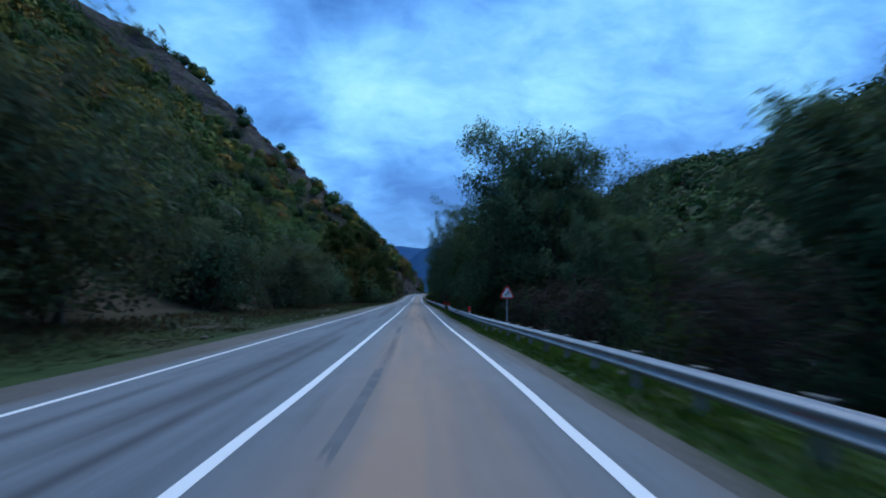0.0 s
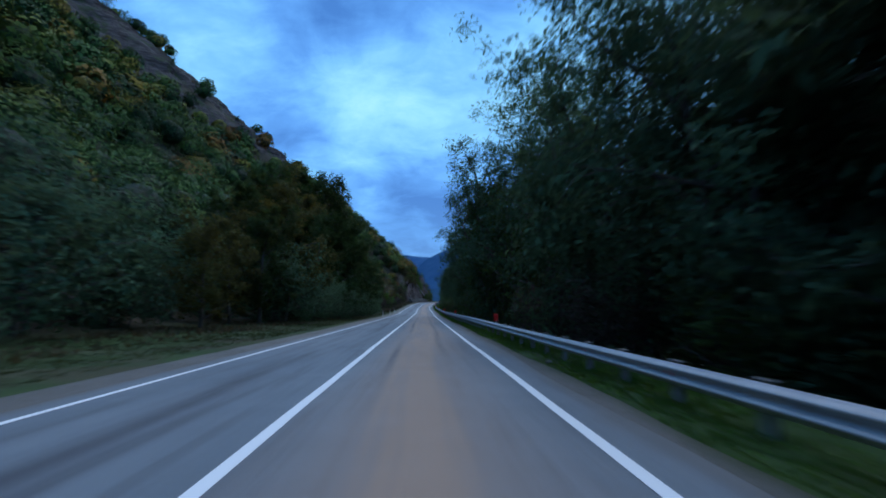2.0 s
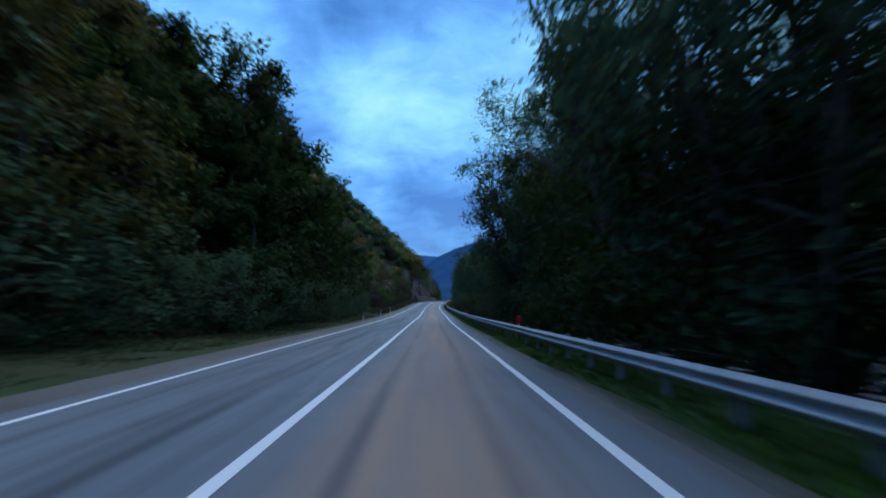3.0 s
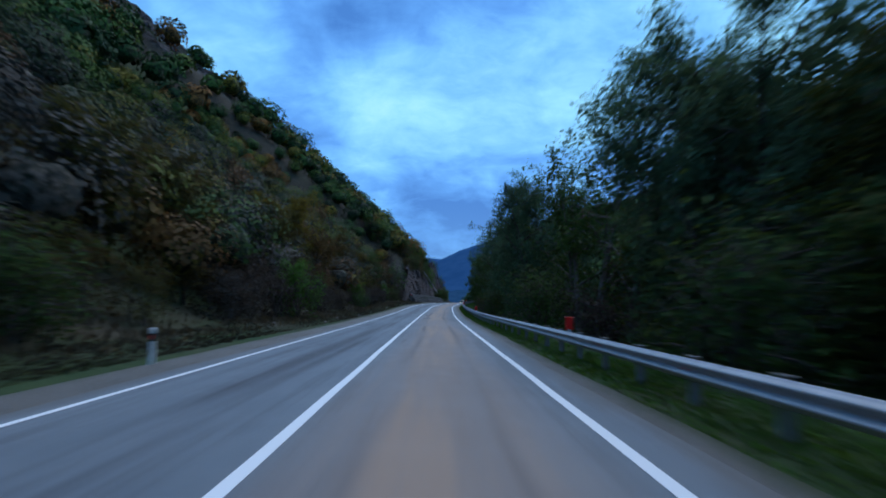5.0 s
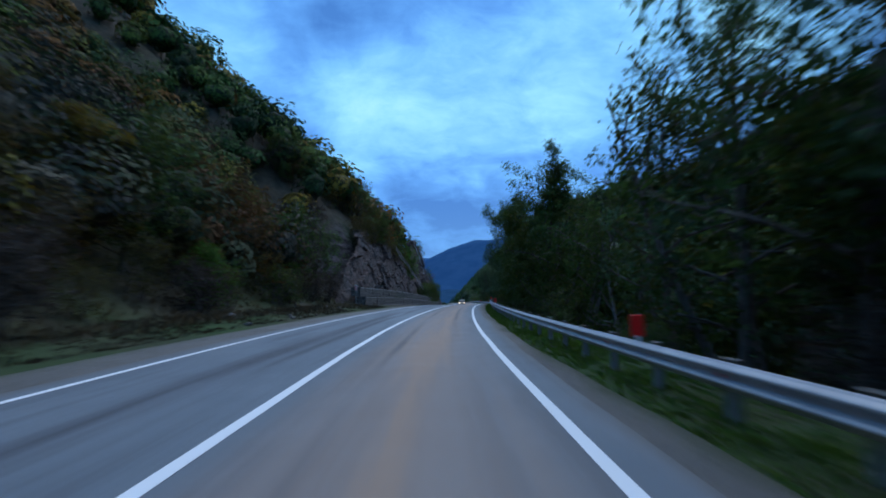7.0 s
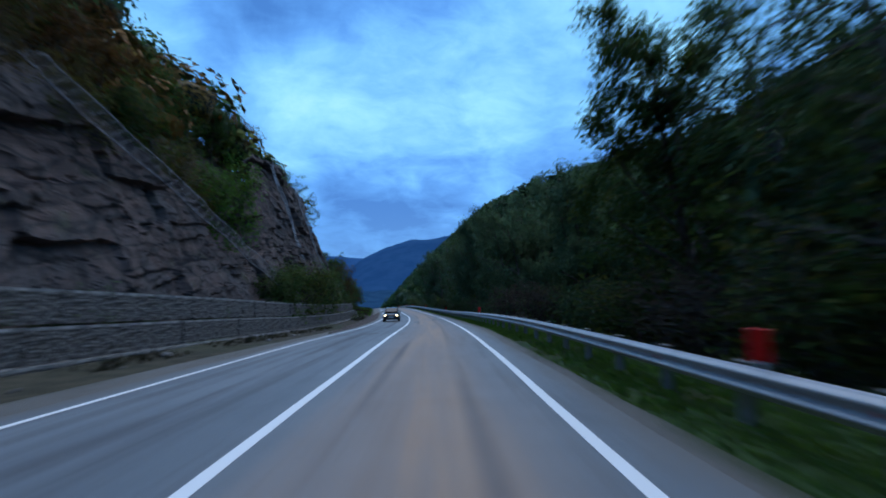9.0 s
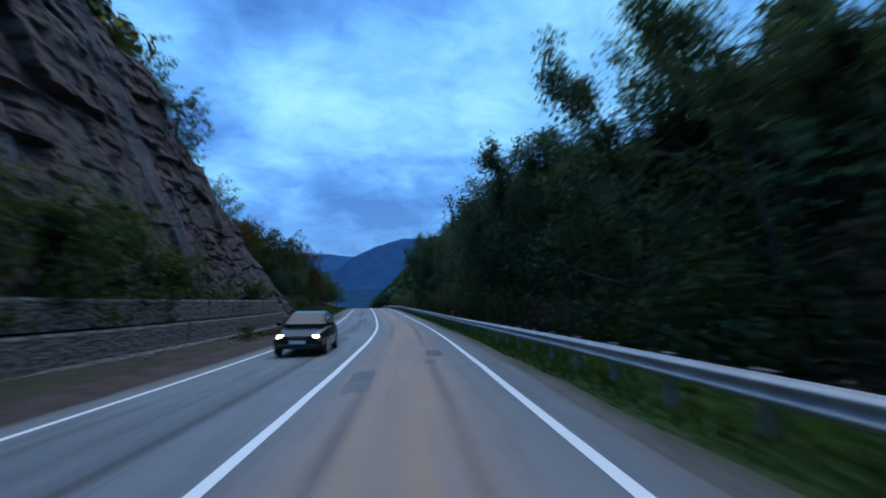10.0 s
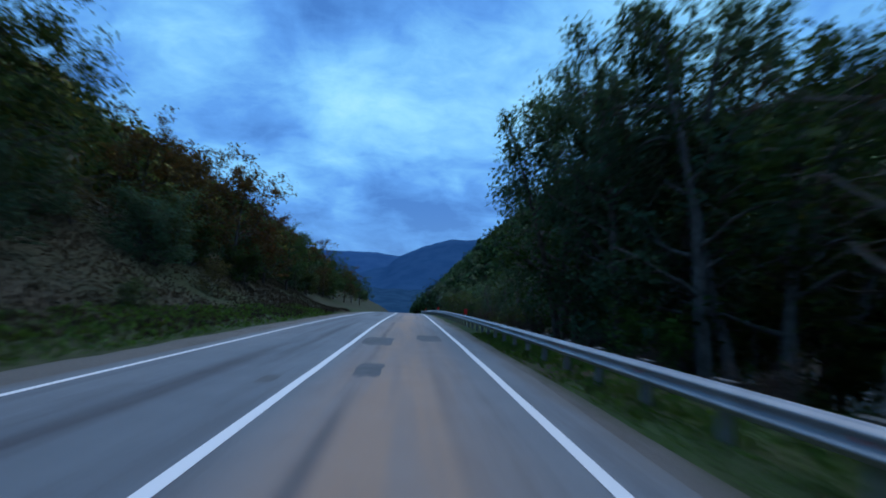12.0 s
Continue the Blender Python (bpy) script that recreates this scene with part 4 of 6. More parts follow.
# left verge and the foot of the slope
row([("maple_a", 160, -22, 20), ("maple_a", 152, -21, 20), ("maple_a", 142, -13.5, 15), ("maple_a", 136, -13, 13), ("maple_a", 155, -12.6, 17.5), ("maple_a", 159, -13.2, 20.5), ("oak_a", 412, -15.5, 6), ("oak_a", 406, -16.5, 6.5), ("yellow_a", 252, -16.5, 11.5), ("yellow_a", 284, -14.5, 8), ("yellow_a", 246, -19, 9), ("acacia_b", 391, -15.0, 5)], Q)
row([
    ("sallow_a", 17, -13.5, 11), ("sallow_a", 25, -14.5, 10), ("sallow_b", 30, -20, 7.0), ("sallow_a", 12, -17, 10.5), ("maple_b", 34, -25, 9),
    ("sallow_a", 50, -15.5, 6.8), ("sallow_b", 44, -15.5, 6.5), ("sallow_a", 45, -17.5, 7.5), ("sallow_a", 60, -14.0, 7.2), ("sallow_a", 67, -13.5, 7.4), ("sallow_a", 74, -14.5, 7.6), ("sallow_b", 87, -11.5, 4.6), ("sallow_b", 84, -15, 5.5),
    ("sallow_b", 105, -15.5, 5.0), ("sallow_b", 113, -17, 6.0), ("sallow_b", 120, -16.5, 6.0), ("maple_b", 108, -12.5, 8.0), ("sallow_b", 97, -15.5, 7.5), ("maple_b", 116, -13.5, 8.2), ("sallow_b", 103, -16.5, 7.5), ("sallow_b", 124, -11.5, 6.5), ("maple_a", 128, -15, 11),
    # several back-row maples are added to block light from behind
    ("maple_a", 138, -15.2, 15.5), ("maple_a", 149, -15.6, 20.5), ("maple_a", 158, -15.2, 21), ("maple_a", 151, -13.5, 21.5), ("maple_a", 144, -16.5, 20), ("maple_a", 163, -19.5, 20), ("maple_a", 172, -18.5, 18), ("maple_a", 147, -20, 19), ("maple_a", 136, -19, 15), ("maple_a", 167, -15.0, 19.5), ("maple_a", 177, -14.6, 17), ("maple_b", 130, -14, 15.5), ("maple_a", 156, -19, 19), ("maple_a", 187, -13.5, 15), ("maple_a", 194, -13.8, 11.5), ("maple_b", 141, -19, 17),
    ("maple_a", 120, -12.5, 11), ("maple_a", 145, -10.2, 13), ("maple_a", 155, -10.0, 14), ("maple_a", 166, -10.2, 14), ("maple_a", 177, -10.6, 14), ("maple_a", 188, -11.0, 12), ("maple_a", 139, -14, 14), ("maple_a", 168, -16, 17),
    ("sallow_b", 150, -8.8, 3.5), ("sallow_b", 155, -9.0, 4.5), ("sallow_b", 160, -8.8, 3.8), ("sallow_b", 171, -8.8, 4.0), ("sallow_b", 140, -9.6, 4.5), ("sallow_b", 129, -10, 4.5), ("sallow_b", 186, -9.4, 3.5), ("sallow_b", 146, -9.2, 4.5), ("sallow_b", 165, -9.0, 4.5), ("sallow_b", 180, -9.2, 4.2), ("sallow_b", 135, -10, 4.0),
    ("fresh_a", 226.6, -9.0, 5.0), ("fresh_a", 262, -10.5, 3.6), ("fresh_a", 288, -10.5, 4.0), ("maple_b", 240, -15, 9), ("oak_b", 252, -14, 8), ("maple_b", 264, -15, 9), ("maple_b", 276, -14, 8.5), ("oak_a", 286, -14, 8), ("oak_b", 296, -13.5, 8), ("oak_a", 305, -13, 7.5), ("oak_a", 313, -12.5, 7.0), ("maple_b", 222, -17, 8.5), ("maple_b", 211, -15, 9),
    ("hazel_a", 374.5, -10.2, 4.4), ("hazel_a", 379, -10.3, 5.0), ("hazel_a", 383.5, -10.2, 5.4), ("hazel_a", 388, -10.2, 5.6), ("hazel_a", 393, -10.2, 5.2), ("hazel_a", 399, -10.2, 4.6), ("shrub_a", 405, -10.0, 3.0), ("hazel_a", 416, -10.3, 3.4), ("acacia_a", 333, -13.5, 4), ("acacia_a", 339, -13.6, 4.5), ("hazel_a", 345, -14, 5), ("acacia_a", 351, -13.6, 4.5), ("acacia_a", 356, -13.4, 4), ("hazel_a", 361, -14, 5), ("acacia_a", 366, -13.6, 5), ("acacia_b", 371, -13.0, 6.2), ("acacia_b", 374, -13.6, 6.0), ("oak_a", 353, -16, 6.5), ("oak_b", 362, -16, 6.5), ("oak_a", 369, -16.5, 7), ("oak_a", 403, -18.5, 3.6), ("acacia_a", 406, -17, 3.5), ("oak_a", 410, -17.8, 3.8), ("acacia_a", 341, -16.5, 6), ("shrub_a", 331, -9.3, 1.5), ("shrub_a", 336, -9.3, 1.7), ("shrub_a", 340, -9.3, 1.9), ("shrub_a", 343, -9.3, 1.5), ("shrub_a", 347, -9.3, 1.8), ("shrub_a", 351, -9.3, 2.0), ("shrub_a", 354.5, -9.3, 1.6), ("shrub_a", 361, -9.3, 1.5),
])
for y in np.arange(203, 318, 5.5):
    row([(R.choice(["brush_a", "brush_a", "shrub_a", "acacia_a"]), y + R.uniform(-2, 2), R.uniform(-11.5, -9.4), R.uniform(2.0, 3.6)), (R.choice(["brush_a", "acacia_a", "oak_b"]), y + R.uniform(-2, 2), R.uniform(-14, -11.5), R.uniform(3.0, 5.0))])
# lone trees on the mountain's skyline
row([("oak_a", 352, -176, 7), ("oak_a", 358, -160, 6), ("oak_b", 364, -150, 4.5), ("oak_a", 345, -184, 8), ("oak_a", 338, -189, 9), ("oak_b", 331, -192, 9), ("oak_a", 324, -195, 9), ("oak_a", 316, -196, 9), ("shrub_a", 372, -138, 4), ("shrub_a", 380, -128, 3.5), ("oak_a", 398, -104, 5), ("shrub_a", 404, -98, 4), ("oak_b", 412, -88, 5)])
# scrub beside and above the near end of the rock face
for k in range(22):
    row([(R.choice(["brush_a", "acacia_a", "brush_a", "hazel_a", "oak_b"]), R.uniform(316, 350), R.uniform(-24, -16.5), R.uniform(2.0, 4.5))])
# above the rock face
for y in np.arange(328, 440, 4.5):
    row([(R.choice(["oak_a", "acacia_a", "oak_b", "oak_a"]), y + R.uniform(-2, 2), R.uniform(-22, -19), R.uniform(5, 7.5))])
# grassy slope with oaks
row([("oak_a", 430, -19, 8), ("oak_a", 437, -20, 8.5), ("oak_b", 444, -18, 8), ("oak_a", 449, -20, 8), ("oak_a", 466, -16, 10.5), ("oak_a", 470, -18.5, 10.5), ("oak_a", 463, -21, 9), ("oak_b", 484, -18.5, 9), ("oak_b", 489, -17, 9.5), ("oak_b", 496, -15.5, 11.5), ("oak_a", 501, -18, 9.5), ("oak_b", 505, -15, 8), ("oak_a", 512, -14, 8), ("oak_a", 520, -14.5, 8.5), ("oak_b", 529, -14, 8.5), ("oak_a", 540, -13.5, 8.5), ("oak_a", 553, -13.5, 8.5), ("oak_b", 568, -13, 8.5), ("oak_a", 585, -13, 8.5), ("oak_a", 605, -12.5, 9)])
for y in np.arange(462, 560, 3.6):
    row([(R.choice(["hazel_a", "hazel_a", "sallow_b", "acacia_a"]), y, -15.5 + 0.02 * (y - 462) - R.uniform(-1.0, 3.5), R.uniform(3.0, 5.2))])
for y in np.arange(456, 640, 8.0):
    row([(R.choice(["oak_a", "oak_b"]), y + R.uniform(-3, 3), R.uniform(-34, -25), R.uniform(6, 9))])
row([("shrub_a", 446, -10.5, 1.6), ("shrub_a", 457, -11.5, 1.8), ("shrub_a", 468, -10, 1.4), ("shrub_a", 432, -9.6, 1.4), ("acacia_a", 482, -12, 2.6)])


def ico(fine):
    bm = bmesh.new()
    bmesh.ops.create_icosphere(bm, subdivisions=2 if fine else 1, radius=1)
    v = np.array([q.co[:] for q in bm.verts])
    f = np.array([[q.index for q in t.verts] for t in bm.faces])
    bm.free()
    return v, f


def forest(name, spots, clumps, size, seed, label, tone, mats=None, body=0.66):
    """A wood of many crowns: a heart with dark leaf gaps painted on and clumps of leaves round it. spots: rows of x, y,
    z, height.
    """
    mat, deep = mats or (WOODS, WOODS_DEEP)
    rng = np.random.default_rng(seed)
    n = len(spots)
    iv, jf = ico(clumps > 400)
    h = spots[:, 3]
    wide = h * rng.uniform(0.42, 0.58, n)
    shade = tone(spots, rng)
    centre = spots[:, :3] + np.stack([0 * h, 0 * h, h * 0.52], -1)
    size3 = np.stack([wide, wide, h * 0.5], -1)
    bumps = rng.normal(size=(n, 7, 3))
    bumps /= np.linalg.norm(bumps, axis=2, keepdims=True)

    def lumpy(way):
        """How far the crown swells that way, and how its surface faces there."""
        close = np.einsum("nck,nbk->ncb", way, bumps)
        lobe = np.take_along_axis(bumps, np.argmax(close, axis=2)[..., None], 1)
        return 0.72 + 0.42 * np.max(close, axis=2) ** 3, way + 0.9 * (way - 0.75 * lobe) + np.array([0, 0, 0.15])

    heart = np.repeat(iv[None], n, 0)
    heart_swell, heart_face = lumpy(heart)
    core = centre[:, None] + heart * heart_swell[..., None] * body * size3[:, None]
    cf = (jf[None] + (np.arange(n) * len(iv))[:, None, None]).reshape(-1, 3)
    # clumps on a bumpy shell
    d = rng.normal(size=(n, clumps, 3))
    d /= np.linalg.norm(d, axis=2, keepdims=True)
    d[..., 2] = np.where(d[..., 2] < -0.4, -d[..., 2], d[..., 2])
    swell, tuft = lumpy(d)
    at = centre[:, None] + d * (swell * rng.uniform(0.85, 1.12, (n, clumps)))[..., None] * size3[:, None]
    face = d * np.array([1, 1, 1.2]) + np.array([0, 0, 0.25])
    v, f = leaves(rng, at.reshape(-1, 3), size, size * 0.8, 0.15, face.reshape(-1, 3), 0.1)
    # short trunks
    tri = np.array([[0, 0.0], [2.1, 0], [4.2, 0]])[:, 0]
    ring = np.stack([np.cos(tri), np.sin(tri), 0 * tri], -1)
    trunk_lo = spots[:, None, :3] + ring[None] * 0.022 * h[:, None, None] - np.array([0, 0, 0.6])
    trunk_hi = centre[:, None] + ring[None] * 0.012 * h[:, None, None]
    tv = np.concatenate([trunk_lo, trunk_hi], 1).reshape(-1, 3)
    tf = np.array([[0, 1, 4, 3], [1, 2, 5, 4], [2, 0, 3, 5]])
    tf = (tf[None] + (np.arange(n) * 6)[:, None, None]).reshape(-1, 4)
    a, b = len(v), len(v) + len(tv)
    # the hearts are triangles, so they make a mesh part of their own
    me = mesh(name, np.concatenate([v, tv]), np.concatenate([f, tf + a]), mat)
    soften(me, (tuft + 0.15 * rng.normal(size=d.shape)).reshape(-1, 3), 4, len(tv))
    crown = np.concatenate([np.repeat(shade, clumps * 4) + rng.normal(size=n * clumps * 4) * 0.0, np.full(len(tv), 0.0)]).astype(np.float32)
    me.attributes.new("crown", "FLOAT", "POINT").data.foreach_set("value", np.clip(crown, 0, 1))
    ob = tagged(new(name, me), label, "forest", kind="stuff")
    # filler bodies added inside the crowns to stop the view through them
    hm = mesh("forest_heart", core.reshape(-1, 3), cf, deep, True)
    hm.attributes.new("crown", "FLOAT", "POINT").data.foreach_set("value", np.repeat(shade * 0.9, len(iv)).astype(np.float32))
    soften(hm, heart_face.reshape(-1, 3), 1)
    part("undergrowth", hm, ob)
    return ob


def scatter(y0, y1, o0, o1, gap, tall, seed, keep=lambda y, o, h: h > -99):
    rng = np.random.default_rng(seed)
    yy, oo = np.meshgrid(np.arange(y0, y1, gap), np.arange(o0, o1, gap), indexing="ij")
    yy = (yy + rng.uniform(-0.45, 0.45, yy.shape) * gap).ravel()
    oo = (oo + rng.uniform(-0.45, 0.45, oo.shape) * gap).ravel()
    ok = keep(yy, oo, height(yy, oo))
    yy, oo = yy[ok], oo[ok]
    p = along(yy, oo, height(yy, oo))
    return np.concatenate([p, rng.uniform(tall[0], tall[1], (len(p), 1))], 1)


def tone_left(s, rng):
    base = 0.42 + 0.36 * rough(s[:, 0], s[:, 1], 26, 301, 2) + 0.26 * rng.normal(size=len(s))
    return np.clip(base + 0.25 * (rng.uniform(size=len(s)) > 0.86) + 0.05 * smooth(s[:, 1], 190, 230) * (1 - smooth(s[:, 1], 330, 400)), 0, 1)


# crowns coloured darker for shade on the right slope, then lifted for haze
def tone_right(s, rng):
    return np.clip(0.24 + 0.18 * rough(s[:, 0], s[:, 1], 30, 303, 2) + 0.1 * rng.normal(size=len(s)), 0, 0.56)


def wooded(y, o, h):
    left = -o
    bare = (y > 312) & (y < 442) & (left < 17.5)
    slope_grass = (y > 428) & (left < 24)
    return ~bare & ~slope_grass & ~((rocky(y, o, h) > 0.4) & (rough(y, o, 9, 305, 2) < 0.6))


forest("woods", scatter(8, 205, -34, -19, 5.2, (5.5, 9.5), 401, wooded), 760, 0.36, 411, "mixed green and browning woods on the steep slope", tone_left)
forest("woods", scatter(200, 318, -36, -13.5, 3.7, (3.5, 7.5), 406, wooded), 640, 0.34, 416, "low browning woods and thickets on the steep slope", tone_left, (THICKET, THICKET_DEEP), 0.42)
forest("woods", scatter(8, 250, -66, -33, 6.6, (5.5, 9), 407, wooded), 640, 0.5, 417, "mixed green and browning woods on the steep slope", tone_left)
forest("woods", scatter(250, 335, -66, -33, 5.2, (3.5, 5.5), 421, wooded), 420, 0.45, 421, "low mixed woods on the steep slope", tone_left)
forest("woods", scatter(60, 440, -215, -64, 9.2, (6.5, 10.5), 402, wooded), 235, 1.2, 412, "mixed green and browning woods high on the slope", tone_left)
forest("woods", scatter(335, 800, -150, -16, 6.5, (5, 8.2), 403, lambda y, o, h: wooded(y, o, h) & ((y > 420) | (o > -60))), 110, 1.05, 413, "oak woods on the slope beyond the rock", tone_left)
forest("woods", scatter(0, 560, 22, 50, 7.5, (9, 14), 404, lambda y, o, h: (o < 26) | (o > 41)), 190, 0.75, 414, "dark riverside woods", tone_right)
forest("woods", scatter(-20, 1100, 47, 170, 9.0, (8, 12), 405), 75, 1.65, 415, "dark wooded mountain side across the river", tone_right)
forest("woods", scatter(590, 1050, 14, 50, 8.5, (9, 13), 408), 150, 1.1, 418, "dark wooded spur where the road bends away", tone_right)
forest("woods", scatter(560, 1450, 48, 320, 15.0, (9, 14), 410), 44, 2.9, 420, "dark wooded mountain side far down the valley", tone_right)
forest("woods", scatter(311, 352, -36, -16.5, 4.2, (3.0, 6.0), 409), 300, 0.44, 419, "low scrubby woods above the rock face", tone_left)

# ---------------------------------------------------------------- guardrail
RAIL = 5.3


def rail_fit(y):
    """Drops or lifts stretches of the rail a little to fit the camera's view."""
    return -0.09 * (1 - smooth(y, 85, 125)) + 0.05 * smooth(y, 360, 385) * (1 - smooth(y, 418, 442))


def w_beam(name, y0, y1):
    """A corrugated W-beam that follows the road."""
    zs = np.linspace(0.65, 0.34, 21)
    prof = [(-0.046 + 0.038 * math.cos((z - 0.34) / 0.155 * 2 * math.pi), float(z)) for z in zs]
    back = [(a + 0.006, b) for a, b in prof[::-1]]
    ring = np.array(prof + back)
    ys = np.linspace(y0, y1, max(2, int((y1 - y0) / 1.0) + 1))
    p = along(ys[:, None] + 0 * ring[None, :, 0], RAIL + 0.05 + ring[None, :, 0], ring[None, :, 1] + rail_fit(ys)[:, None])
    k = len(ring)
    a = np.arange(len(ys) * k).reshape(len(ys), k)
    b = np.roll(a, -1, 1)
    f = np.stack([a[:-1], b[:-1], b[1:], a[1:]], -1).reshape(-1, 4)
    cap = np.array([[i, i + 1, k - 2 - i, k - 1 - i] for i in range(k // 2 - 1)])
    return mesh(name, p.reshape(-1, 3), np.concatenate([f, cap, cap + (len(ys) - 1) * k]), ZINC, True)


def post_shape(bm):
    box(bm, 0.10, 0.105, -0.06, 0.06, -0.7, 0.655)
    box(bm, 0.105, 0.205, -0.004, 0.004, -0.7, 0.655)
    box(bm, 0.205, 0.21, -0.06, 0.06, -0.7, 0.655)


def spacer_shape(bm):
    box(bm, 0.03, 0.10, -0.06, 0.06, 0.40, 0.59)


def cap_shape(bm):
    box(bm, 0.093, 0.217, -0.068, 0.068, 0.655, 0.675)


def stud_shape(bm):
    bmesh.ops.create_cone(bm, cap_ends=True, segments=4, radius1=0.055, radius2=0.03, depth=0.03, matrix=Matrix.Translation((0.03, 0, 0.495)) @ Matrix.Rotation(radians(-90), 4, "Y"))


POST_ME = solid("post", POST, post_shape)
SPACER_ME = solid("spacer", ZINC, spacer_shape)
CAP_ME = solid("post_cap", POST, cap_shape, 0.012)
STUD_ME = solid("reflector", RED, stud_shape)


def at_road(y, o, h=0.0, turn=0.0):
    x, yy, z = along(y, o, h)
    return Matrix.LocRotScale((x, yy, z), Euler((0, 0, radians(road_turn(y) + turn))), None)


def guardrail(y0, y1, label):
    e = new("guardrail")
    part("beam", w_beam("beam", y0, y1), e)
    for i, y in enumerate(np.arange(y0 + 0.6, y1 - 0.2, 2.0)):
        m = at_road(y, RAIL, float(rail_fit(y)))
        q = part("post", POST_ME, e, at=m)
        part("spacer", SPACER_ME, q)
        part("post_cap", CAP_ME, q)
        if i % 2 == 0:
            part("reflector", STUD_ME, e, "small red reflector in the beam's groove", at=m)
    return tagged(e, label, "guardrail", "guardrails beside the road")


guardrail(-40, 57.2, "galvanised steel W-beam guardrail ending before a gap")
guardrail(65.0, 230, "galvanised steel W-beam guardrail beside the grass")
guardrail(230, 400, "galvanised steel W-beam guardrail round the bend")
guardrail(400, 570, "galvanised steel W-beam guardrail running over the rise")


def end_plate():
    e = new("guardrail_end")
    e.matrix_basis = at_road(64.9, RAIL, float(rail_fit(64.9)))
    part("wing_plate", solid("wing_plate", ZINC, lambda bm: box(bm, -0.06, 0.02, -0.25, 0.25, 0.29, 0.73), 0.02), e)
    part("post", solid("end_post", POST, lambda bm: box(bm, 0.02, 0.16, -0.1, 0.1, -0.5, 0.78), 0.015), e)
    tagged(e, "pale steel end plate closing the guardrail", "guardrail end")
    e = new("pipe_rail")
    ys = np.linspace(56.6, 65.0, 9)
    p = along(ys, RAIL + 0.22 + 0.25 * np.sin((ys - 56.6) / 8.4 * math.pi), 0.54)
    v, f = tubes([[(q, 0.035) for q in p]], 8)
    part("pipe", mesh("pipe", v, f, ZINC, True), e)
    for y in (59.0, 62.2):
        part("post", POST_ME, e, at=at_road(y, RAIL + 0.25, -0.12))
    tagged(e, "thin steel pipe rail bridging the guardrail gap", "railing")


end_plate()

# red markers standing on the guardrail
MARK_PLATE = solid("panel", RED, lambda bm: box(bm, -0.105, 0.105, -0.014, 0.014, 0.88, 1.24), 0.025)
MARK_STEM = solid("stem", WHITE, lambda bm: box(bm, -0.03, 0.03, -0.02, 0.02, 0.55, 0.90))


def marker(y, o=RAIL + 0.1, drop=-0.18):
    e = new("delineator")
    e.matrix_basis = at_road(y, o, drop + float(rail_fit(y)) * 0.5)
    part("panel", MARK_PLATE, e, "bright red reflective panel")
    part("stem", MARK_STEM, e)
    tagged(e, "red reflective marker on a short white stem above the guardrail", "delineator", "red markers along the guardrail")


for y in (35.2, 58.9, 66.6, 99.9, 133.3, 166.6, 200.4, 234.3, 269.2, 303.5, 340.2, 372.0, 408.6, 442.4, 478.0, 511.0, 548.0):
    marker(y)


def roadside_post(y):
    e = new("marker_post")
    e.matrix_basis = at_road(y, -5.25)
    part("post", solid("post", WHITE, lambda bm: box(bm, -0.06, 0.06, -0.05, 0.05, -0.3, 0.85), 0.02), e)
    part("band", solid("band", BLACK, lambda bm: box(bm, -0.063, 0.063, -0.053, 0.053, 0.52, 0.72)), e, "slanting black band")
    part("reflector", solid("reflector", RED, lambda bm: box(bm, -0.03, 0.03, -0.058, -0.05, 0.57, 0.67)), e)
    tagged(e, "white plastic roadside post with a black band", "marker post", "white posts on the verge")


for y in (164.8, 181.8, 198.9):
    roadside_post(y)


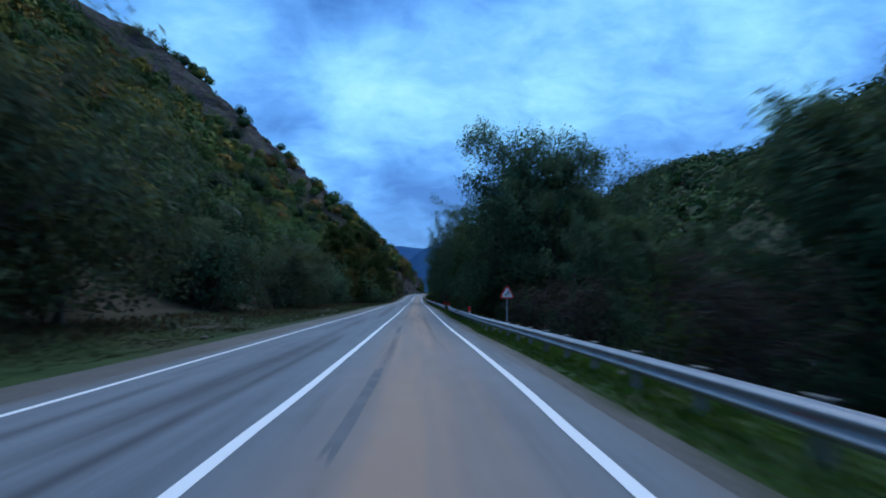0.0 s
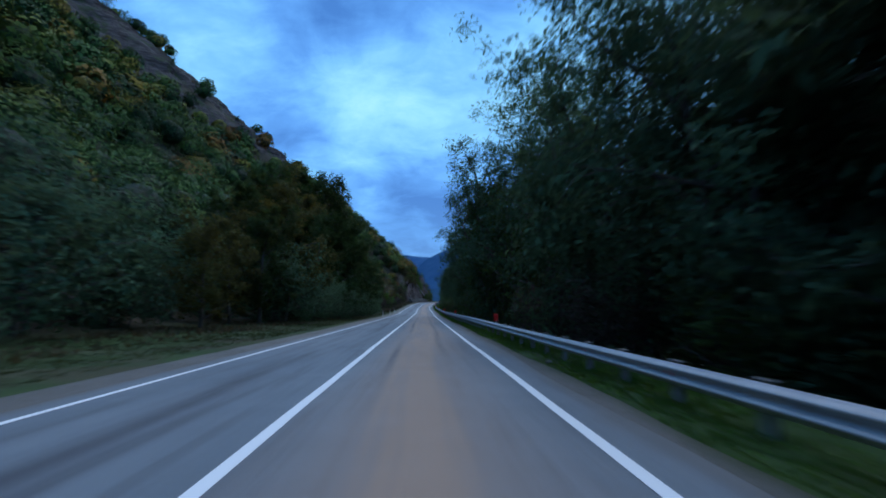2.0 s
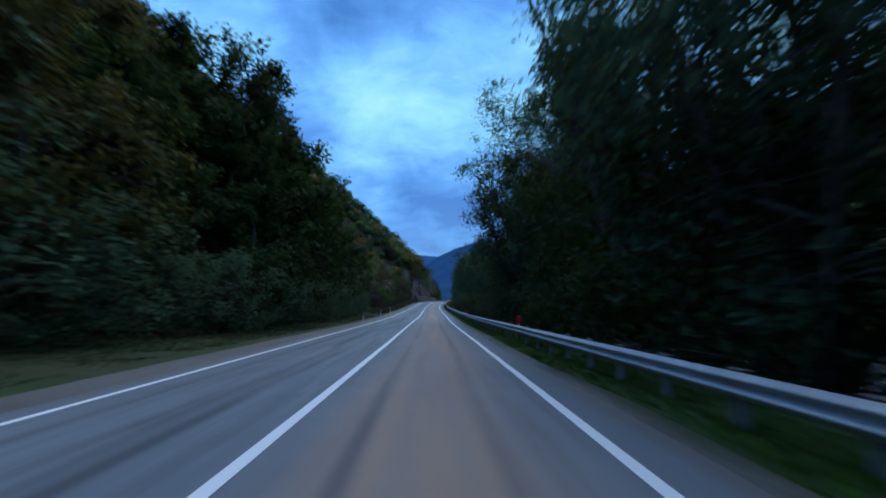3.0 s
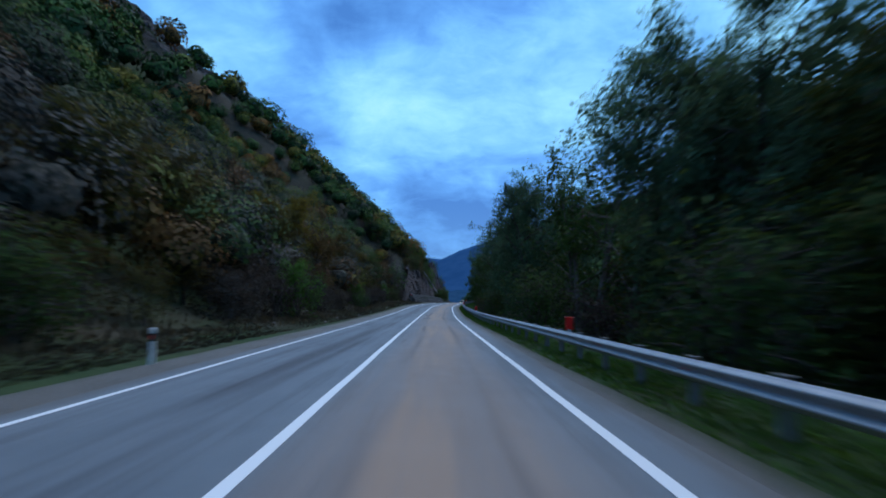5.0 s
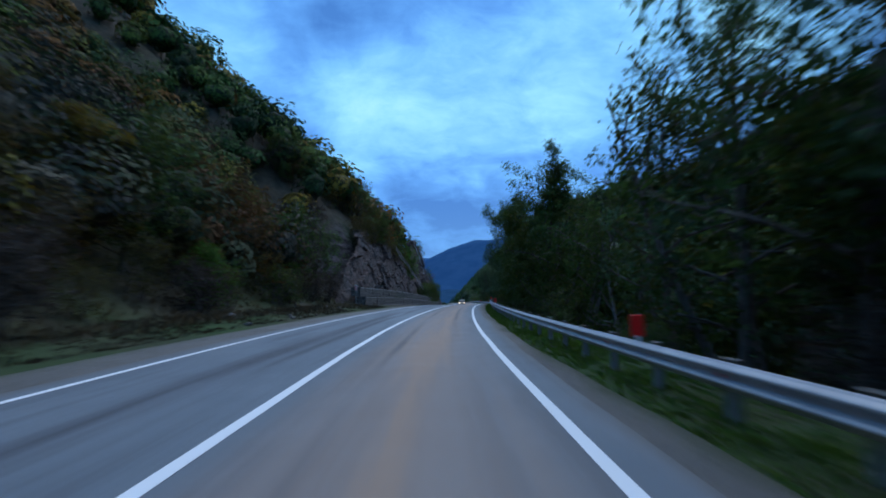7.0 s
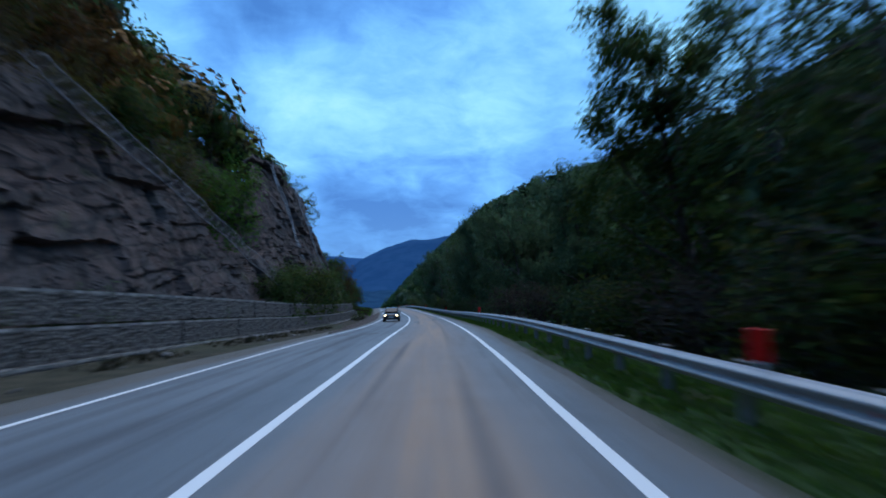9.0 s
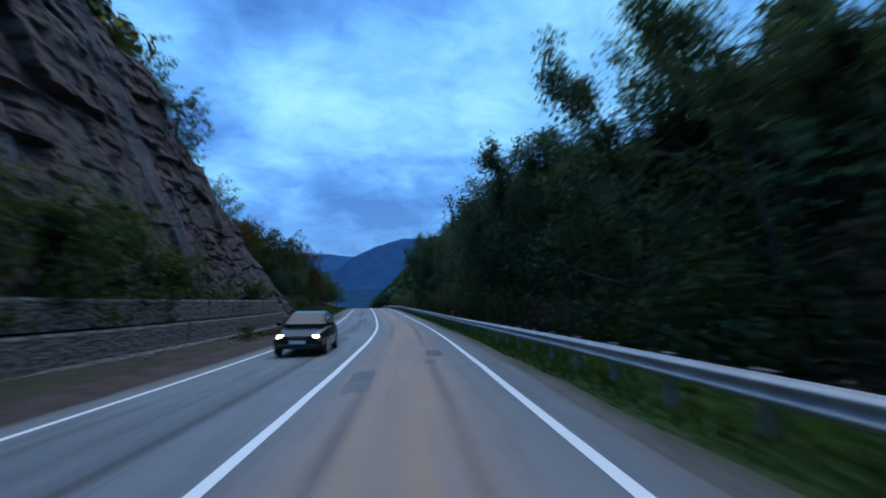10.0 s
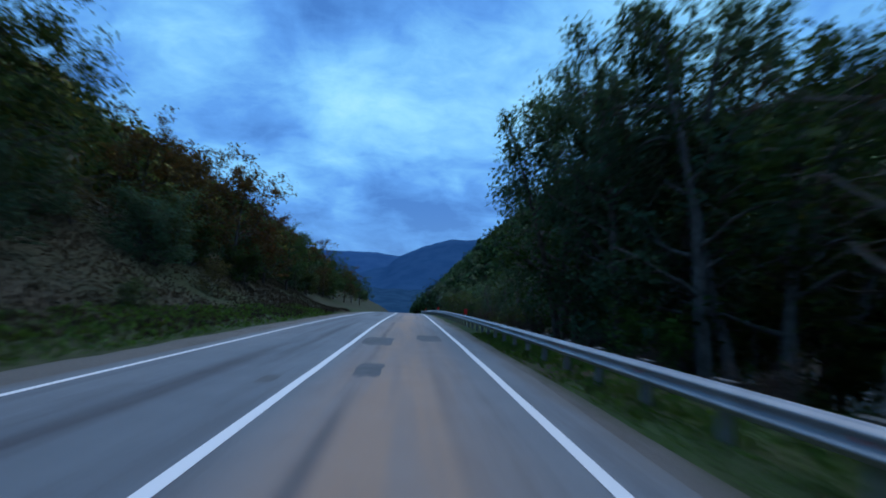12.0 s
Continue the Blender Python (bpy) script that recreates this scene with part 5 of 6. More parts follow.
def warning_sign():
    """A red-edged triangle with a bend arrow, on a grey pole behind the guardrail."""
    e = new("road_sign")
    e.matrix_basis = at_road(26.3, 6.42, -0.11)

    def tri(r, y0, y1, cut=0.86):
        def build(bm):
            pts = []
            for k in range(3):
                a = radians(90 + 120 * k)
                for d in (-8, 8):
                    pts.append((r * cut * math.cos(a + radians(d)), r * cut * math.sin(a + radians(d))))
            lo = [bm.verts.new((x, y0, z)) for x, z in pts]
            hi = [bm.verts.new((x, y1, z)) for x, z in pts]
            bm.faces.new(lo)
            bm.faces.new(hi[::-1])
            for i in range(6):
                bm.faces.new((lo[i], lo[(i + 1) % 6], hi[(i + 1) % 6], hi[i]))
        return build

    up = Matrix.Translation((0, -0.05, 1.9))
    part("border", solid("border", RED, tri(0.45, 0.0, 0.012)), e, "red triangular border", at=up)
    part("face", solid("face", WHITE, tri(0.34, -0.004, 0.0)), e, "white sign face", at=up)

    def arrow(bm):
        pts = [(-0.09, -0.11), (-0.09, -0.02), (0.07, 0.0), (0.07, 0.07)]
        for (a, b), (c, d) in zip(pts, pts[1:]):
            w = 0.022
            n = Vector((d - b, -(c - a))).normalized() * w
            m = Vector((c - a, d - b)).normalized() * w * 0.8
            q = [bm.verts.new((x, -0.008 - 0.001 * pts.index((a, b)), z)) for x, z in ((a + n.x - m.x, b + n.y - m.y), (c + n.x + m.x, d + n.y + m.y), (c - n.x + m.x, d - n.y + m.y), (a - n.x - m.x, b - n.y - m.y))]
            bm.faces.new(q)
        bm.faces.new([bm.verts.new(q) for q in ((0.015, -0.012, 0.06), (0.125, -0.012, 0.06), (0.07, -0.012, 0.14))])

    part("arrow", solid("arrow", BLACK, arrow), e, "black double-bend arrow", at=up)
    part("pole", solid("pole", POLE, lambda bm: rod(bm, (0, 0, -1.2), (0, 0, 2.18), 0.04, sides=12)), e)
    part("clamp", solid("clamp", POST, lambda bm: box(bm, -0.06, 0.06, -0.045, 0.045, 1.76, 1.81)), e)
    part("clamp", solid("clamp", POST, lambda bm: box(bm, -0.06, 0.06, -0.045, 0.045, 2.04, 2.09)), e)
    tagged(e, "triangular red and white double-bend warning sign on a grey pole", "road sign")
    f = new("concrete_slab", solid("concrete_slab", STONE, lambda bm: box(bm, -0.55, 0.5, -0.35, 0.35, -0.25, 0.06), 0.03))
    f.matrix_basis = at_road(25.7, 5.75, -0.02)
    tagged(f, "pale concrete slab at the foot of the sign", "slab")


warning_sign()


# ---------------------------------------------------------------- rock face, net and stone-basket wall
def cells(u, v, seed):
    """Irregular blocks: a hash for each block and the place within it."""
    i0, j0 = np.floor(u).astype(np.int64), np.floor(v).astype(np.int64)
    best = np.full(u.shape, 1e9)
    hash_, du, dv = np.zeros(u.shape), np.zeros(u.shape), np.zeros(u.shape)
    for di in (-1, 0, 1):
        for dj in (-1, 0, 1):
            i, j = i0 + di, j0 + dj
            a = u - i - 0.15 - 0.7 * lattice(i, j, seed)
            b = v - j - 0.25 - 0.5 * lattice(i, j, seed + 1)
            d = np.maximum(np.abs(a), np.abs(b)) + 0.25 * (np.abs(a) + np.abs(b))
            new_best = d < best
            best = np.where(new_best, d, best)
            hash_ = np.where(new_best, lattice(i, j, seed + 2), hash_)
            du, dv = np.where(new_best, a, du), np.where(new_best, b, dv)
    return hash_, du, dv


def rock_face():
    ys = np.linspace(314, 441, 560)
    ks = np.linspace(-0.03, 1.0, 110)
    top = np.interp(ys, [314, 322, 332, 345, 353, 360, 371, 375, 380, 391, 403, 410, 418, 421, 424, 427, 430, 433, 441], [1.5, 6, 11, 12.5, 11.8, 10.2, 8.8, 11, 16, 17.3, 17, 13, 9.8, 8.2, 6.8, 5.4, 3.2, 0.8, -0.5])
    top = top + 0.7 * rough(ys, 0 * ys, 12, 501, 3)
    yy = np.repeat(ys[:, None], len(ks), 1)
    hh = ks[None] * top[:, None]
    lean = 0.28 + 0.08 * rough(yy, hh, 30, 503, 2) + 0.22 * smooth(yy, 402, 424)
    o = 9.9 + lean * hh - 0.9 * smooth(yy, 402, 424)
    o = o + 1.3 * np.exp(-((yy - 371) / 4.0) ** 2) * smooth(hh, 3, 9) - 1.0 * np.exp(-((yy - 390) / 7.0) ** 2)
    # beds dipping along the road, broken into blocks of three sizes, each face tilted its own way
    dip = hh - 0.2 * np.minimum(yy - 370, 12) - 0.07 * np.maximum(yy - 382, 0) + 0.8 * rough(yy, hh, 14, 505, 2)
    skew = yy + 0.1 * hh + 0.5 * rough(yy, hh, 9, 506, 2)
    broken = 0.35 + 0.65 * smooth(rough(yy, hh * 1.6, 9, 511, 3), -0.15, 0.3)
    for wide, high, out, tilt, seed, even in ((5.5, 2.6, 0.8, 0.32, 520, 1), (2.6, 1.0, 0.5, 0.2, 530, 0), (1.3, 0.4, 0.26, 0.1, 540, 0)):
        h1, du, dv = cells(skew / wide, dip / high, seed)
        k = np.floor(h1 * 65535).astype(np.int64)
        o = o + (1 if even else broken) * (1 - 0.6 * smooth(yy, 412, 422)) * (out * (0.5 - h1) + tilt * (du * (lattice(k, k * 0, seed + 5) - 0.5) * 2 + dv * (lattice(k, k * 0 + 1, seed + 6) - 0.35)))
    o = o + 0.9 * rough(yy, hh * 0.5, 15, 507, 3) + 0.16 * rough(yy, hh, 0.9, 509, 2, 0.6)
    o = np.maximum(o, 9.5 - 1.2 * smooth(yy, 420, 424))
    p = along(yy, -o, hh - 0.3)
    me = mesh("rock_face", p.reshape(-1, 3), grid_faces(len(ys), len(ks))[:, ::-1], ROCKFACE, False, np.stack([skew, dip], -1).reshape(-1, 2))
    tagged(new("rock_face", me), "bedded reddish-brown rock face above the stone wall", "cliff", kind="structure")


def cracks(n):
    """Thin joints between slabs, 0 in a joint and 1 on the slab."""
    q = n.vec("ADD", n.vec("MULTIPLY", uv(n), (0.42, 0.95, 1.0)), n.vec("MULTIPLY", n.add("ShaderNodeTexNoise", {"Vector": uv(n), "Scale": 0.9, "Detail": 4.0}).outputs["Color"], (0.55, 0.55, 0.0)))
    d = n.add("ShaderNodeTexVoronoi", {"Vector": q, "Scale": 1.0}, feature="DISTANCE_TO_EDGE").outputs["Distance"]
    e = n.add("ShaderNodeTexVoronoi", {"Vector": n.vec("MULTIPLY", q, (2.3, 3.0, 1.0)), "Scale": 1.0}, feature="DISTANCE_TO_EDGE").outputs["Distance"]
    return n.math("MULTIPLY", n.step(d, 0.0, 0.07), n.math("ADD", 0.55, n.math("MULTIPLY", n.step(e, 0.0, 0.09), 0.45)))


def rock_paint(n):
    q, w = obj(n), uv(n)
    beds = n.noise(n.vec("MULTIPLY", w, (0.16, 1.5, 1.0)), 1.0, 6.0, 0.65, 0.5)
    c = n.mix(n.step(beds, 0.32, 0.66), (0.046, 0.032, 0.03, 1), (0.128, 0.08, 0.066, 1))
    c = n.mix(n.math("MULTIPLY", n.step(n.noise(q, 0.22, 4.0), 0.5, 0.66), 0.65), c, (0.076, 0.071, 0.073, 1))
    c = n.mix(n.math("MULTIPLY", n.step(n.noise(q, 5.0, 5.0, 0.7), 0.52, 0.7), 0.4), c, (0.045, 0.037, 0.034, 1))
    c = n.mix(n.math("MULTIPLY", n.step(n.noise(q, 0.5, 5.0), 0.6, 0.72), 0.6), c, (0.06, 0.075, 0.03, 1))
    return n.mix(cracks(n), (0.022, 0.019, 0.019, 1), c)


ROCKFACE = material("bedded_rock", rock_paint, 0.9, bump=lambda n: n.noise(n.vec("MULTIPLY", obj(n), (1, 1, 2.2)), 2.6, 7.0, 0.72), strength=1.0)
rock_face()


def rock_net(y0, y1, h0, h1, width, label):
    """A draped band of wire netting hung on two cables over the rock."""
    e = new("rockfall_net")
    n = 46
    u = np.linspace(0, 1, n)

    def at(u, side):
        y = y0 + (y1 - y0) * u + side * width * 0.5
        h = h0 + (h1 - h0) * u + side * width * 0.25
        sag = 0.35 + 0.3 * rough(y, h, 3, 601, 2)
        y = y + 0.5 * rough(u * 30, 0 * u + side, 5, 603, 2)
        return along(y, -(9.0 + 0.27 * np.maximum(h, 0)) + sag, h)

    wires = []
    for s in np.linspace(-1, 1, 9):
        wires.append([(q, 0.012) for q in at(u, s)])
    for k in range(0, n, 1):
        wires.append([(at(u[k], s), 0.009) for s in np.linspace(-1, 1, 5)])
    v, f = tubes(wires, 3)
    part("netting", mesh("netting", v, f, WIRE), e)
    for s in (-1, 1):
        v, f = tubes([[(q, 0.022) for q in at(u, s)]], 6)
        part("cable", mesh("cable", v, f, WIRE), e)
    tagged(e, label, "rockfall net", "rockfall nets on the rock")


rock_net(352, 381, 10.4, 2.2, 1.5, "grey wire rockfall netting slung down the rock")
rock_net(385, 388, 16, 4.0, 1.2, "grey wire rockfall netting hanging down the rock")
rock_net(394, 401, 15.5, 3.0, 1.4, "grey wire rockfall netting hanging down the rock")


def basket(seed, tall):
    """A wire basket packed with stones: front and top bulge stone by stone."""
    rng = np.random.default_rng(seed)
    L, D = 2.0, 1.0
    pts = np.stack([rng.uniform(0, L, 90), rng.uniform(0, tall, 90)], -1)

    def bulge(a, b):
        d = np.sqrt(((a[..., None] - pts[:, 0]) / 1.35) ** 2 + (b[..., None] - pts[:, 1]) ** 2)
        two = np.sort(d, -1)[..., :2]
        return np.minimum((two[..., 1] - two[..., 0]) / 0.12, 1) * (0.03 + 0.04 * lattice(np.argmin(d, -1), np.argmin(d, -1) * 0, seed))

    ya, za = np.meshgrid(np.linspace(0, L, 29), np.linspace(0, tall, 13), indexing="ij")
    front = np.stack([bulge(ya, za), ya, za], -1)
    yb, xb = np.meshgrid(np.linspace(0, L, 29), np.linspace(0, D, 9), indexing="ij")
    top = np.stack([-xb, yb, tall + 0.5 * bulge(yb, xb * tall) - 0.03], -1)
    v = [front.reshape(-1, 3), top.reshape(-1, 3)]
    f1 = grid_faces(29, 13)
    f2 = grid_faces(29, 9) + len(v[0])
    body = np.array([[0, 0, 0], [0, L, 0], [0, L, tall - 0.02], [0, 0, tall - 0.02], [-D, 0, 0], [-D, L, 0], [-D, L, tall - 0.02], [-D, 0, tall - 0.02]], float)
    k = len(v[0]) + len(v[1])
    f3 = np.array([[4, 5, 1, 0], [5, 6, 2, 1], [6, 7, 3, 2], [7, 4, 0, 3], [7, 6, 5, 4]]) + k
    me = mesh("gabion", np.concatenate(v + [body]), np.concatenate([f1, f2[:, ::-1], f3]), RUBBLE)
    me.materials.append(LEDGE)
    me.polygons.foreach_set("material_index", np.concatenate([np.arange(len(f1)) % 12 > 10, 0 * f2[:, 0] + 1, 0 * f3[:, 0]]).astype(np.int32))
    return me


def stone_wall():
    e = new("retaining_wall")
    sets = [[basket(700 + k + 10 * j, tall) for k in range(3)] for j, tall in enumerate((0.85, 0.92, 0.95))]
    for j, (o, z) in enumerate(((-7.45, -0.62), (-7.95, 0.22), (-8.5, 1.21))):
        for i, y in enumerate(np.arange(315.5, 420.5, 2.0)):
            if j == 2 and y > 419 or j == 0 and y > 416:
                continue
            m = at_road(y, o + R.uniform(-0.03, 0.03), z - 0.35 * (y > 417) * (j > 0))
            part("gabion", sets[j][R.randrange(3)], e, at=m)
    tagged(e, "three-tiered retaining wall of stone-filled wire baskets", "retaining wall", kind="structure")


stone_wall()


def hazard_plate():
    e = new("hazard_plate")
    e.matrix_basis = at_road(314.4, -8.7, 0.0)
    part("plate", solid("plate", WHITE, lambda bm: box(bm, -0.13, 0.13, -0.01, 0.01, 1.75, 2.35), 0.008), e)
    for z in (1.82, 1.98, 2.14):
        part("stripe", solid("stripe", RED, lambda bm: box(bm, -0.12, 0.12, -0.016, -0.011, z, z + 0.08)), e, "red stripe")
    part("post", solid("post", POST, lambda bm: rod(bm, (0, 0.03, -0.5), (0, 0.03, 2.3), 0.03)), e)
    tagged(e, "small red and white hazard plate at the wall's end", "hazard plate")


hazard_plate()


def boulder(name, seed, mat):
    rng = np.random.default_rng(seed)
    bm = bmesh.new()
    bmesh.ops.create_icosphere(bm, subdivisions=2, radius=1)
    ax = rng.normal(size=(9, 3))
    ax /= np.linalg.norm(ax, axis=1, keepdims=True)
    for v in bm.verts:
        d = np.array(v.co)
        r = 1 - 0.35 * np.max(np.maximum(ax @ d - 0.55, 0)) + rng.normal() * 0.03
        v.co = Vector((d[0] * r, d[1] * r * 0.8, d[2] * r * 0.62))
    me = bpy.data.meshes.new(name)
    bm.to_mesh(me)
    bm.free()
    me.materials.append(mat)
    return me


STONES = [boulder("stone", 800 + k, STONE) for k in range(4)]
for k in range(70):
    if k < 30:
        y, o, s = R.uniform(5, 190), R.choice([R.uniform(-9.5, -5.8), R.uniform(4.9, 6.6)]), R.uniform(0.06, 0.16)
    elif k < 52:
        y, o, s = R.uniform(318, 420), R.uniform(-7.3, -5.9), R.uniform(0.07, 0.22)
    else:
        y, o, s = R.uniform(205, 312), R.uniform(-8.6, -6.0), R.uniform(0.07, 0.2)
    q = new("stone", STONES[k % 4])
    q.matrix_basis = Matrix.LocRotScale(place(y, o, s * 0.25), Euler((R.uniform(-0.3, 0.3), R.uniform(-0.3, 0.3), R.uniform(0, 6))), (s, s, s))
    tagged(q, "loose pale stone lying on the verge", "stone", "loose stones on the verge")


# ---------------------------------------------------------------- asphalt repairs
def asphalt_patch(y, o, long, wide, label):
    n = 14
    a = np.linspace(0, 2 * math.pi, 22, endpoint=False)
    r = 1 + 0.22 * rough(a * 3 + y, 0 * a + o, 1.0, 55, 2)
    sq = (np.abs(np.cos(a)) ** 5 + np.abs(np.sin(a)) ** 5) ** (-0.2)
    yy, oo = y + np.cos(a) * sq * r * long / 2, o + np.sin(a) * sq * r * wide / 2
    rim = along(yy, oo, 0.004)
    mid = along(y, o, 0.005)
    v = np.concatenate([rim, mid[None]])
    f = np.array([[i, (i + 1) % 22, 22] for i in range(22)])
    tagged(new("asphalt_patch", mesh("asphalt_patch", v, f, STAIN if "streak" in label or "stain" in label or "faint" in label else PATCH)), label, "asphalt patch", kind="structure")


for spec in (
    (233.0, 0.9, 1.7, 0.75, "dark square asphalt repair in the lane"), (233.4, 2.6, 0.5, 1.1, "dark thin asphalt repair in the lane"), (240.9, 0.65, 3.0, 0.25, "dark strip in the lane"),
    (246.8, 0.92, 1.3, 0.55, "round dark asphalt repair in the lane"), (247.0, -1.05, 1.3, 0.8, "round dark asphalt repair"),
    (397.0, -1.4, 4.5, 0.5, "long dark asphalt repair"),
    (361.8, -1.2, 1.3, 0.7, "dark asphalt repair"), (361.8, -2.75, 1.2, 0.7, "dark asphalt repair"), (388.4, 2.6, 2.2, 0.5, "dark asphalt repair in the lane"),
    (455.6, 1.05, 2.0, 0.55, "dark square asphalt repair in the lane"), (454.1, -0.57, 0.8, 0.3, "small dark asphalt repair"), (463.0, 0.8, 3.4, 1.0, "dark asphalt repair"), (465.0, 2.6, 3.0, 0.9, "dark asphalt repair"),
    (385.6, 2.35, 0.9, 0.3, "small dark stain in the lane"), (382.5, 0.75, 3.2, 0.5, "faint dark asphalt repair beside the centre line"), (44.2, 2.05, 1.0, 0.16, "small dark oil stain in the lane"), (25.6, 0.98, 5.6, 0.2, "dark skid streak in the lane"), (8.0, 1.02, 6.5, 0.18, "dark skid streak in the lane"),
):
    asphalt_patch(*spec)


# ---------------------------------------------------------------- grass
def turf(name, y0, y1, edges, count, tall, mat, seed, label, cut=None):
    rng = np.random.default_rng(seed)
    y = rng.uniform(y0, y1, count)
    o = rng.uniform(edges[0], edges[1], count)
    ok = rough(y, o, 2.2, seed, 3) > (-0.35 + 0.4 * rng.uniform(size=count) - 0.2)
    if cut:
        ok &= cut(y, o)
    y, o = y[ok], o[ok]
    n = len(y)
    base = place(y, o, -0.02)
    h = tall * rng.uniform(0.4, 1.3, n) * (0.8 + 0.5 * rough(y, o, 6, seed + 1, 2))
    a = rng.uniform(0, 2 * math.pi, n)
    side = np.stack([np.cos(a), np.sin(a), 0 * a], -1) * (0.035 + 0.12 * tall * rng.uniform(0.4, 1, n))[:, None]
    tip = base + np.stack([rng.normal(size=n) * 0.3 * h, rng.normal(size=n) * 0.3 * h, h], -1)
    mid = base * 0.5 + tip * 0.5
    v = np.stack([base, mid + side, tip, mid - side], 1).reshape(-1, 3)
    me = mesh(name, v, np.arange(4 * n).reshape(n, 4), mat)
    soften(me, np.array([0, 0, 1.0]) + 0.3 * rng.normal(size=(n, 3)))
    tagged(new(name, me), label, "grass", kind="stuff")


turf("grass", -10, 470, (4.95, 7.4), 60000, 0.14, GRASS, 901, "short green grass under the guardrail")
turf("grass", -10, 470, (4.45, 4.9), 9000, 0.05, VERGE, 909, "sparse stunted grass growing through the gravel")
turf("grass", -10, 470, (4.72, 6.3), 90000, 0.09, GRASS, 907, "close-cropped green grass beside the shoulder")
turf("grass", -5, 200, (-14, -5.9), 60000, 0.10, VERGE, 902, "short green and yellowing grass on the verge")
turf("grass", 196, 318, (-9.8, -5.9), 30000, 0.12, DRYGRASS, 908, "thin brownish-green grass on the verge")
turf("dry_grass", 5, 320, (-15, -7.0), 18000, 0.32, TALLGRASS, 903, "tall dry grass at the foot of the slope", lambda y, o: (o < -9) | (y > 200))
turf("grass", 315, 424, (-7.2, -5.6), 3500, 0.2, DRYGRASS, 904, "green weeds along the foot of the wall", lambda y, o: (o < -6.2) & (rough(y, 0 * y, 9, 99, 2) > -0.1))
turf("dry_grass", 424, 520, (-26, -6.2), 60000, 0.22, DRYGRASS, 905, "rough dry grass on the open slope")
turf("grass", 424, 500, (-10, -5.8), 11000, 0.2, GRASS, 906, "green grass at the foot of the open slope")


